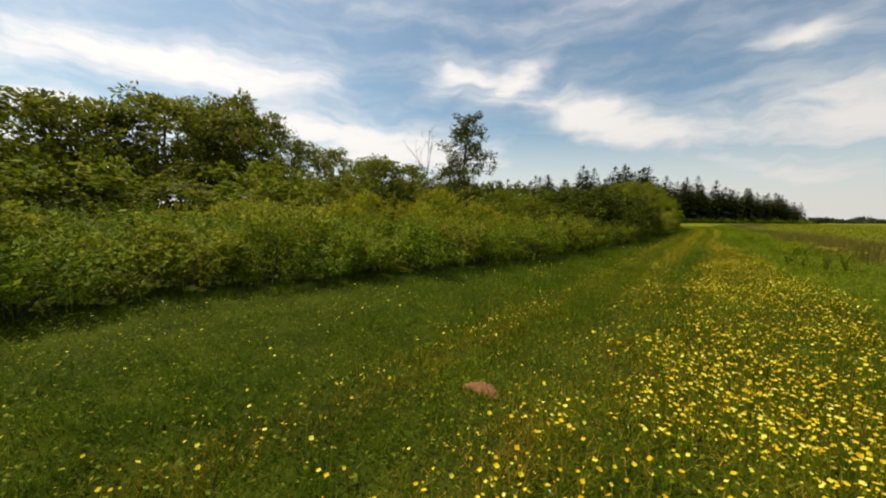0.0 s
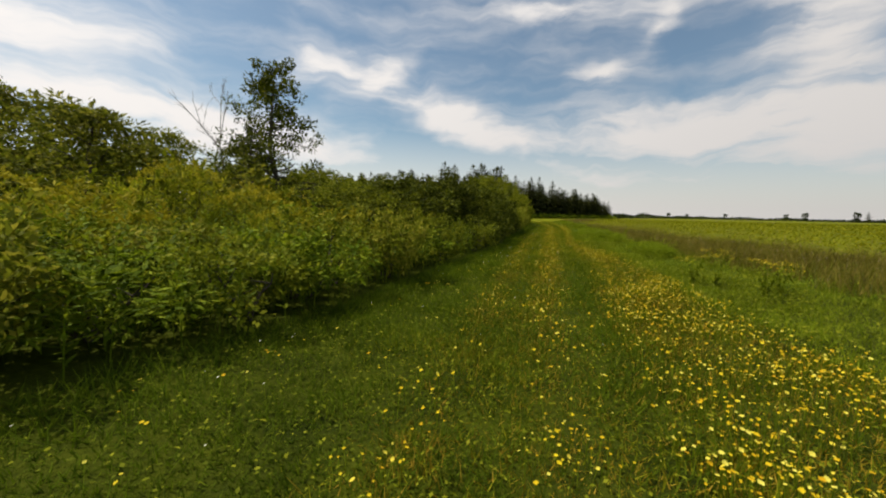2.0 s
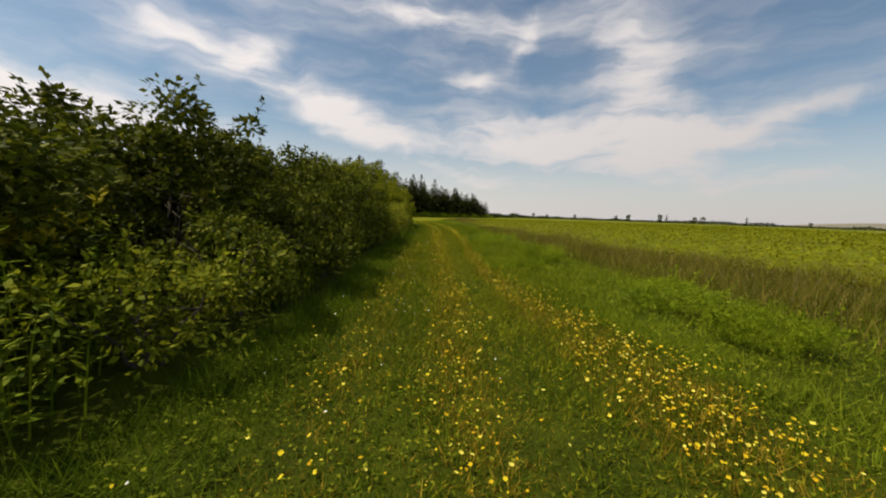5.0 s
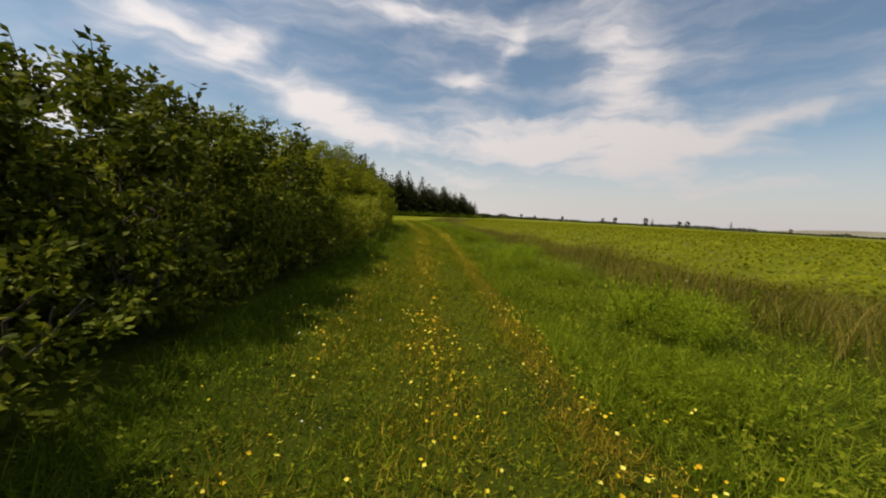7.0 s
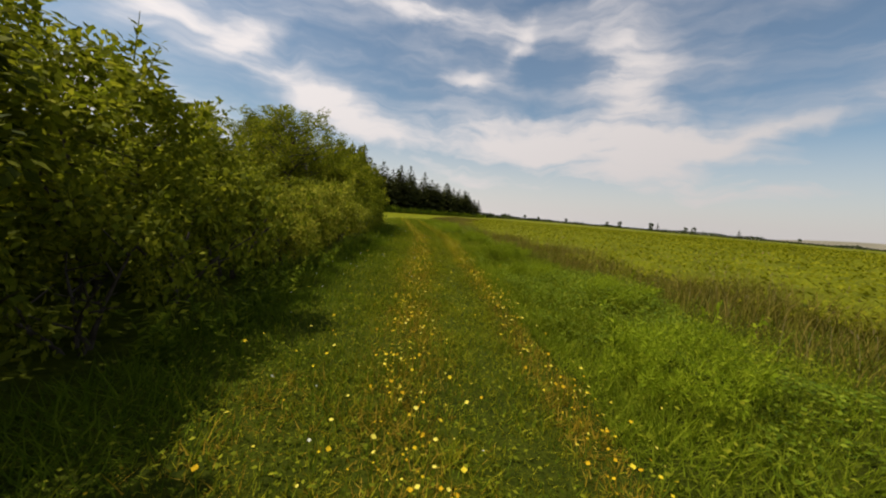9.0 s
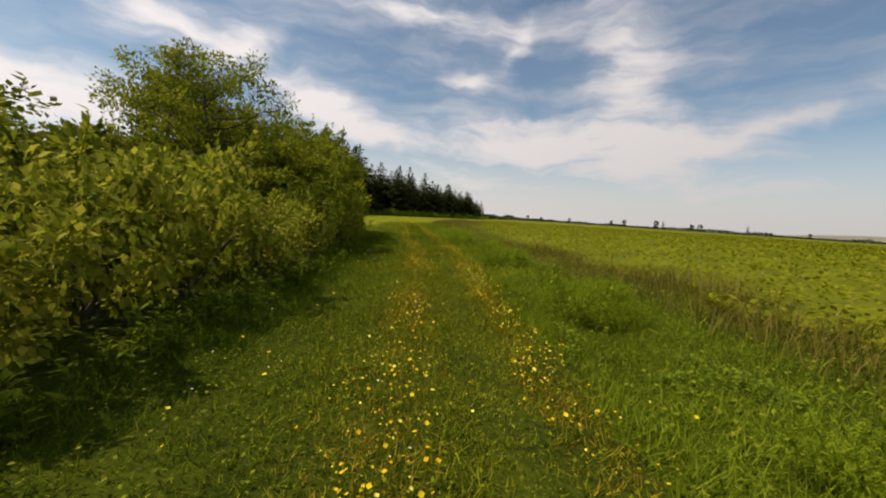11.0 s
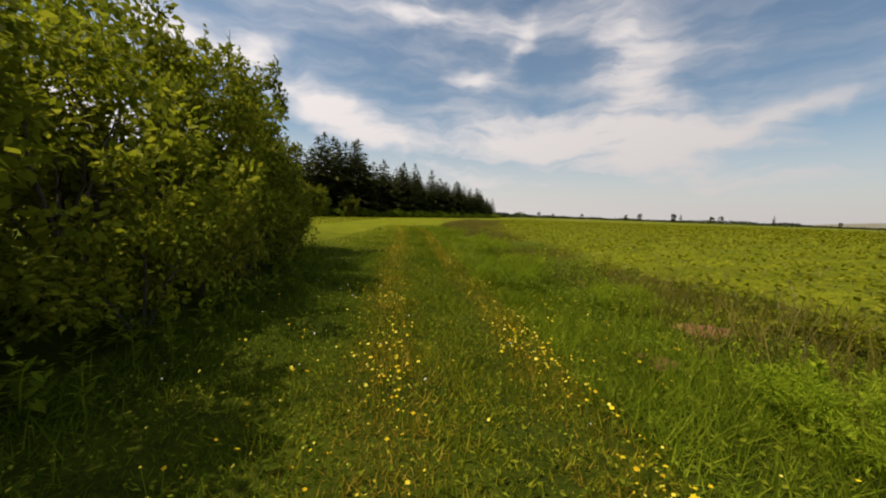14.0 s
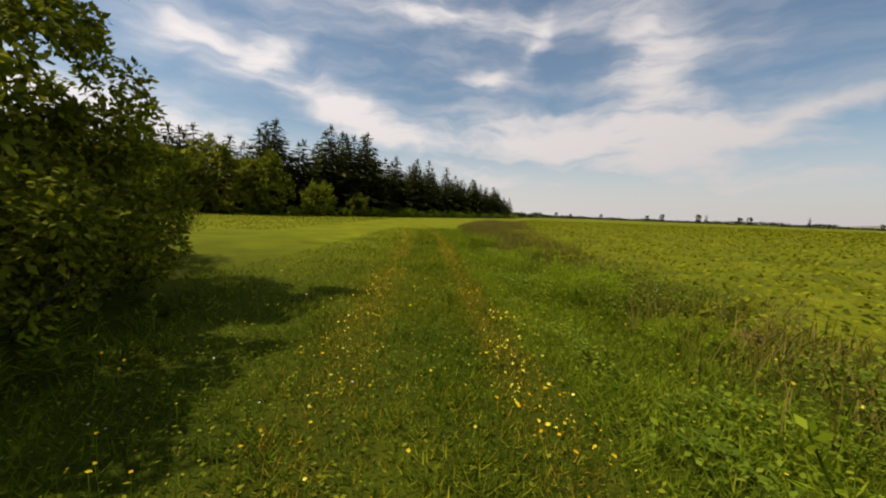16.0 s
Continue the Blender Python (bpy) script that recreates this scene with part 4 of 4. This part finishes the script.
def back_scrub():
    """Shrubs and trees behind the weeds where the walk begins."""
    far = [shrub_meshes("scrub_a", 3.0, 1.9, 0.2, M_TREE, 75, 30, 21, 10, 0.1, 3), shrub_meshes("scrub_b", 3.0, 2.0, 0.2, M_BUSH, 75, 30, 22, 10, 0.1, 3)]
    k = 0
    for row, (off, h, step) in enumerate(((8.0, 2.1, 2.2), (11.0, 2.7, 2.6), (15.0, 3.2, 3.2), (20.0, 4.2, 3.8))):
        for y in np.arange(-6 - row, 33 + 4 * row, step):
            x = foot(min(max(y, 0), 40)) - off - 0.9 * math.sin(k * 2.1)
            hh = h * (0.85 + 0.3 * math.sin(k * 1.7) ** 2)
            w = 0.95 + 0.25 * math.cos(k * 2.9) ** 2 + 0.1 * row
            x, y1, hh, w = further(x, float(y), hh, w)
            plant("scrub_bush", far[k % 2], "dark green scrub bush behind the weeds", "bush", "scrub bushes", (x, y1), k * 61.0, w, hh / (3.0 * w), "stems")
            k += 1
    trees = [tree_meshes("leafy_tree_a", 7.0, 2.4, 0.24, M_TREE, 31, 0.25, 18, 70), tree_meshes("leafy_tree_b", 7.0, 2.2, 0.24, M_TREE, 32, 0.35, 16, 64)]
    for k, (x, y, h, w) in enumerate(((-16, -1.5, 4.7, 1.0), (-19, 1.2, 5.0, 0.9), (-16.5, 2.7, 5.1, 0.95), (-18, 4.3, 5.8, 1.0), (-20, 6.4, 6.3, 1.05), (-23, 9.0, 7.9, 1.1), (-21, 7.8, 6.2, 1.0),
                                    (-24, 11.0, 7.2, 1.1), (-26, 14.0, 6.8, 1.0), (-27, 18.5, 6.6, 1.0), (-14, -4, 4.4, 1.0), (-28, 24, 6.5, 1.1), (-10.5, 9.6, 3.4, 0.6), (-30, 32, 7.0, 1.2))):
        x, y, h, w = further(x, y, h, w)
        plant("leafy_tree", trees[k % 2], "dark broadleaf tree with an uneven crown above the scrub", "tree", "scrub trees", (x, y), k * 97.0, w, h / (7.0 * w))


def hedge_trees():
    # the slim ragged tree by the weeds
    # both slim trees: backlit darkness is painted into the leaf colour
    m = tree_meshes("slim_tree", 7.2, 2.6, 0.15, M_SHADE_LEAF, 41, 0.14, 46, 62, True, 3)
    plant("slim_tree", m, "slim ragged tree with sparse leaves darkened as if backlit, above the scrub", "tree", "", (-10.95, 15.5), 20)
    m = tree_meshes("slim_tree_low", 4.6, 1.8, 0.12, M_SHADE_LEAF, 42, 0.2, 22, 50, True, 3)
    plant("slim_tree", m, "small ragged leafy tree beside a slim taller one", "tree", "", (-12.3, 15.2), 140)
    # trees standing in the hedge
    # leaves in the brightened colour that stands for sunlight
    m = tree_meshes("hedge_tree_a", 4.9, 1.95, 0.1, M_SUNLIT_LEAF, 43, 0.3, 36, 95, False, 4, 0.03, 0.62)
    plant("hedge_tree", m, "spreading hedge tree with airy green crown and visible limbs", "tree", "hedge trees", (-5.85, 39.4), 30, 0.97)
    m = tree_meshes("hedge_tree_b", 4.8, 1.8, 0.1, M_BUSH_B, 44, 0.16, 40, 150, False, 5, 0.0, 0.75)
    plant("hedge_tree", m, "leafy green tree rising behind the hedge", "tree", "hedge trees", (-8.2, 41.8), 100, 1.0)
    m = shrub_meshes("end_tree", 5.0, 1.75, 0.1, M_BUSH_B, 230, 96, 45, 26, 0.1, 6, 0.72)
    plant("hedge_tree", m, "tall rounded green tree at the end of the hedge", "tree", "hedge trees", (-5.75, 47.9), 250, 1.04, 1.0, "stems")


def dead_tree(at, height, seed):
    gen = np.random.default_rng(seed)
    heap = Heap()
    def grow(p, d, length, r, level):
        f = np.linspace(0, 1, 5)[:, None]
        bend = gen.normal(0, 0.1, 3)
        line = p + d * length * f + bend * length * f ** 2
        tube(heap, line, np.linspace(r, r * 0.5, 5), 6 if level < 2 else 4)
        if level == 4:
            return
        for k in range(3 if level else 5):
            t = gen.uniform(0.35, 1.0)
            q = p + d * length * t + bend * length * t ** 2
            grow(q, unit(d + gen.normal(0, 0.32, 3) + np.array([0, 0, 0.15])), length * gen.uniform(0.38, 0.55), r * 0.5, level + 1)
    grow(np.array([0, 0, -0.05]), unit(np.array([-0.08, 0, 1.0])), height * 0.62, 0.05, 0)
    ob = thing("dead_tree", "bare grey dead tree with thin branches", "tree", "", (*at, float(land(np.array(at[0]), np.array(at[1])))))
    part("trunk", heap.mesh("dead_tree", M_DEAD), ob)


def spruce_meshes(name, height, radius, seed, bare=0.12):
    gen = np.random.default_rng(seed)
    wood, needles = Heap(), Heap()
    f = np.linspace(0, 1, 6)
    tube(wood, np.stack([0 * f, 0 * f, height * f - 0.1], 1), 0.016 * height * (1 - 0.93 * f), 6)
    tiers = 17
    pos, axis, size = [], [], []
    for k in range(tiers):
        u = bare + (1 - bare) * (k / tiers) ** 0.9
        arms = 9 if u < 0.8 else 6
        reach = radius * (1 - u) ** 0.8 * gen.uniform(0.75, 1.15) + 0.12
        for a in range(arms):
            ang = a * 2 * np.pi / arms + k * 0.7 + gen.uniform(-0.3, 0.3)
            d = np.array([math.cos(ang), math.sin(ang), gen.uniform(-0.35, 0.1)])
            r = reach * gen.uniform(0.6, 1.15)
            z = u * height + gen.uniform(-0.2, 0.2)
            for s in range(4):
                g = 0.1 + 0.28 * s
                pos.append(np.array([0, 0, z]) + d * r * g - np.array([0, 0, 0.12 * r * g * g]))
                spread = gen.uniform(-0.8, 0.8)
                axis.append(np.array([math.cos(ang + spread), math.sin(ang + spread), gen.uniform(-0.5, 0.1)]))
                size.append(r * 0.5 + 0.18)
    pos, axis, size = np.array(pos), np.array(axis), np.array(size)
    v, q = leaf_faces(pos, axis, np.array([0, 0, 1.0]) + gen.normal(0, 0.3, pos.shape), size, size * 0.5)
    needles.add(v, q)
    tip = np.tile([[0, 0, height * 0.9]], (5, 1))
    v, q = leaf_faces(tip, np.stack([gen.normal(0, 0.12, 5), gen.normal(0, 0.12, 5), np.ones(5)], 1), gen.normal(0, 1, (5, 3)), height * 0.11, 0.16)
    needles.add(v, q)
    return wood.mesh(name + "_trunk", M_BARK), needles.mesh(name + "_needles", M_SPRUCE)


def wood():
    """The spruce wood across the clearing."""
    kinds = [spruce_meshes("spruce_%s" % c, 12.0, 2.9 + 0.3 * k, 51 + k, 0.1 + 0.03 * k) for k, c in enumerate("abcd")]
    line = ((25, 196), (16, 176), (4, 152), (-8, 128), (-17, 112), (-27, 98), (-38, 92), (-56, 88), (-80, 84))
    tops = (8.5, 10.5, 12.5, 13.5, 14.5, 13.0, 11.0, 10, 10)
    gen = np.random.default_rng(5)
    cum = np.concatenate([[0], np.cumsum([math.dist(line[k], line[k + 1]) for k in range(len(line) - 1)])])
    k = 0
    for row in range(5):
        for s in np.arange(row * 0.9, cum[-1], 2.4 + 0.7 * row):
            s = s + gen.uniform(-0.8, 0.8)
            x = np.interp(s, cum, [p[0] for p in line]) - row * 2.6 + gen.uniform(-0.8, 0.8)
            y = np.interp(s, cum, [p[1] for p in line]) + row * 3.0 + gen.uniform(-0.8, 0.8)
            h = np.interp(s, cum, tops) * gen.uniform(0.72, 1.15) * (1.0 + 0.04 * row)
            if gen.random() < 0.4:
                h *= gen.uniform(0.5, 0.8)
            w = h / 12.0 * gen.uniform(1.0, 1.4)
            plant("spruce", kinds[k % 4], "dark spruce tree in the wood", "tree", "spruce wood", (float(x), float(y)), k * 41.0, float(w), float(h / (12.0 * w)))
            k += 1
    snag = spruce_meshes("snag", 11.0, 1.2, 77, 0.3)
    for x, y, h in ((-10, 128, 13), (-20, 113, 12), (-3, 142, 11)):
        ob = thing("dead_spruce", "bare grey dead spruce at the edge of the wood", "tree", "dead spruces", (x, y, 0))
        part("trunk", snag[0], ob)
        ob.scale = (h / 11.0,) * 3
    round_trees = [shrub_meshes("edge_tree_a", 7.0, 3.4, 0.5, M_BUSH, 90, 36, 61, 8, 0.1, 4, 1.25), shrub_meshes("edge_tree_b", 7.0, 3.2, 0.5, M_TREE, 90, 36, 62, 8, 0.1, 4, 1.25)]
    for k, (x, y, h) in enumerate(((-26, 92, 8.0), (-31, 89, 9.5), (-36, 85, 8.5), (-42, 83, 10), (-48, 81, 9.5), (-55, 79, 10), (-20.5, 97, 5.0), (-63, 77, 10.5), (-72, 75, 10), (-16, 104, 4.0), (-33, 83, 5))):
        plant("broadleaf_tree", round_trees[k % 2], "rounded green broadleaf tree before the spruce wood", "tree", "trees at the wood", (x, y), k * 73.0, h / 7.0, 1.0, "stems")
    strip = [shrub_meshes("strip", 1.3, 2.2, 0.3, M_WEED, 40, 16, 63, 4, 0.05, 3)]
    for k, s in enumerate(np.arange(4, 118, 3.4)):
        x = np.interp(s, cum, [p[0] for p in line]) + 1.5
        y = np.interp(s, cum, [p[1] for p in line]) - 5.0
        plant("low_bush", strip[0], "low pale green bush along the edge of the wood", "bush", "bushes at the wood", (float(x), float(y)), k * 67.0, 1.0, 0.8 + 0.25 * (k % 3), "stems")


def distance():
    """Field hedges and single trees beyond the crop, and the pale slopes behind."""
    gen = np.random.default_rng(9)
    ends = ((30, 215), (70, 330), (140, 430), (230, 420), (300, 340), (380, 300), (480, 240), (560, 120))
    cum = np.concatenate([[0], np.cumsum([math.dist(ends[k], ends[k + 1]) for k in range(len(ends) - 1)])])
    s = gen.uniform(0, cum[-1], 26000)
    x, y = np.interp(s, cum, [p[0] for p in ends]), np.interp(s, cum, [p[1] for p in ends])
    top = 0.5 + 2.6 * value_noise(s, s * 0, 0.06, 41) ** 2 + 0.9 * value_noise(s, s * 0, 0.35, 42)
    p = np.stack([x + gen.normal(0, 1.8, len(s)), y + gen.normal(0, 1.8, len(s)), top * gen.uniform(0, 1, len(s)) ** 0.7], 1)
    sz = gen.uniform(0.7, 1.5, len(s))
    v, q = leaf_faces(p, gen.normal(0, 1, (len(s), 3)), gen.normal(0, 1, (len(s), 3)), sz, sz * 0.7)
    stuff("far_hedgerow", mesh_of("far_hedgerow", v, q, None, M_FAR), "low dark hedgerow along the far edge of the field", "hedge")
    far = shrub_meshes("far_tree", 8.0, 2.4, 0.9, M_FAR, 40, 14, 71, 6, 0.2, 1, 1.2)
    kinds = [(far[1], far[0]), spruce_meshes("far_spruce", 9.0, 2.0, 72, 0.1)]
    for k, (x, y, h, c) in enumerate(((255, 302, 8.0, 1), (246, 392, 9.5, 1), (241, 396, 9.0, 0), (262, 372, 7.0, 0), (268, 368, 7.5, 0), (210, 402, 8.0, 0), (205, 420, 6.5, 0), (96, 372, 5.5, 0), (330, 322, 5, 0), (120, 405, 5, 0), (160, 428, 6, 0))):
        plant("field_tree", kinds[c], "lone dark tree on the far edge of the field", "tree", "far trees", (x, y), k * 57.0, h / (8.0 if c == 0 else 9.0))
    for k, (x, y, w, d, h) in enumerate(((560, 420, 160, 60, 9), (160, 520, 60, 20, 2.5), (700, 250, 180, 80, 7))):
        u = np.linspace(-1, 1, 25)
        U, V = np.meshgrid(u, u)
        Z = h * np.clip(1 - U ** 2, 0, 1) * np.clip(1 - V ** 2, 0, 1) - 0.1
        i, j = np.meshgrid(np.arange(24), np.arange(24), indexing="ij")
        a = (i * 25 + j).ravel()
        hill = new("far_field", mesh_of("far_field", np.stack([x + U * w, y + V * d, Z], -1), np.stack([a, a + 1, a + 26, a + 25], -1), None, M_FAR_FIELD))
        tagged(hill, "pale stubble field on a low rise far away", "field", kind="structure")


RAGWORT = ((2.95, 11.05), (3.46, 9.65), (3.2, 10.7), (3.85, 10.1))


def ragwort(at, height, seed):
    """A branching weed with flat-topped yellow flower heads."""
    gen = np.random.default_rng(seed)
    ob = thing("yellow_weed", "tall weed with flat yellow flower heads in the verge", "plant", "yellow weeds", (*at, float(land(np.array(at[0]), np.array(at[1])))))
    for k in range(5):
        stem, leaf, head = Heap(), Heap(), Heap()
        ang = k * 1.26 + gen.uniform(-0.3, 0.3)
        top = np.array([math.cos(ang) * 0.22, math.sin(ang) * 0.22, height * gen.uniform(0.8, 1.05)])
        f = np.linspace(0, 1, 6)[:, None]
        line = top * f ** np.array([1.5, 1.5, 1.0])
        tube(stem, line, np.linspace(0.006, 0.003, 6), 5)
        u = gen.uniform(0.1, 0.9, 22)[:, None]
        d = unit(gen.normal(0, 1, (22, 3)))
        v, q = leaf_faces(top * u ** np.array([1.5, 1.5, 1.0]), d, np.array([0, 0, 1.0]) + gen.normal(0, 0.3, (22, 3)), gen.uniform(0.06, 0.12, 22), 0.03)
        leaf.add(v, q)
        p = top + gen.normal(0, 1, (15, 3)) * np.array([0.06, 0.06, 0.015])
        bloom(head, leaf, p - np.array([0, 0, 0.03]), gen.uniform(0.007, 0.012, 15), np.full(15, 0.03), gen)
        part("stem", stem.mesh("weed_stem", M_LUSH), ob)
        tagged(part("foliage", leaf.mesh("weed_leaf", M_LUSH), ob), kind="stuff")
        tagged(part("flower_head", head.mesh("weed_head", M_YELLOW), ob, "flat yellow flower head"), kind="stuff")


def soil_patches():
    """Bare red earth showing through the verge."""
    for k, (x, y, rx, ry) in enumerate(((3.0, 47.9, 0.34, 0.32), (3.15, 42.1, 0.34, 0.26), (1.97, 41.1, 0.15, 0.2), (0.24, -0.5, 0.15, 0.08))):
        gen = np.random.default_rng(80 + k)
        rings, n = 7, 36
        ang = np.arange(n) * 2 * np.pi / n
        wob = 1 + 0.2 * np.sin(ang * 3 + k) + 0.12 * np.sin(ang * 7 + 2 * k) + gen.normal(0, 0.04, n)
        v = [[x, y, float(land(np.array(x), np.array(y))) + 0.035]]
        for r in range(1, rings + 1):
            f = r / rings
            px, py = x + rx * f * wob * np.cos(ang), y + ry * f * wob * np.sin(ang)
            v += np.stack([px, py, land(px, py) + 0.035 * (1 - f ** 3) - 0.012 * (f > 0.99) + gen.normal(0, 0.004, n)], 1).tolist()
        t = [[0, 1 + a, 1 + (a + 1) % n] for a in range(n)]
        q = [[1 + (r - 1) * n + a, 1 + r * n + a, 1 + r * n + (a + 1) % n, 1 + (r - 1) * n + (a + 1) % n] for r in range(1, rings) for a in range(n)]
        tagged(new("soil_patch", mesh_of("soil_patch", v, q, t, M_SOIL)), "bare patch of red-brown earth in the grass", "soil", "bare patches")


crop()
wood()
distance()
feathery_mounds()
back_scrub()
hedge_trees()
hedge()
dead_tree((-15.2, 16.8), 6.6, 3)
dead_tree((-6.2, 43.0), 6.2, 5)
weeds()
track_grass()
meadow_far()
tall_verge()
ground_leaves()
broad_mat()
flowers()
soil_patches()
for k, at in enumerate(RAGWORT):
    ragwort(at, 0.56 + 0.06 * (k % 3), 90 + k)
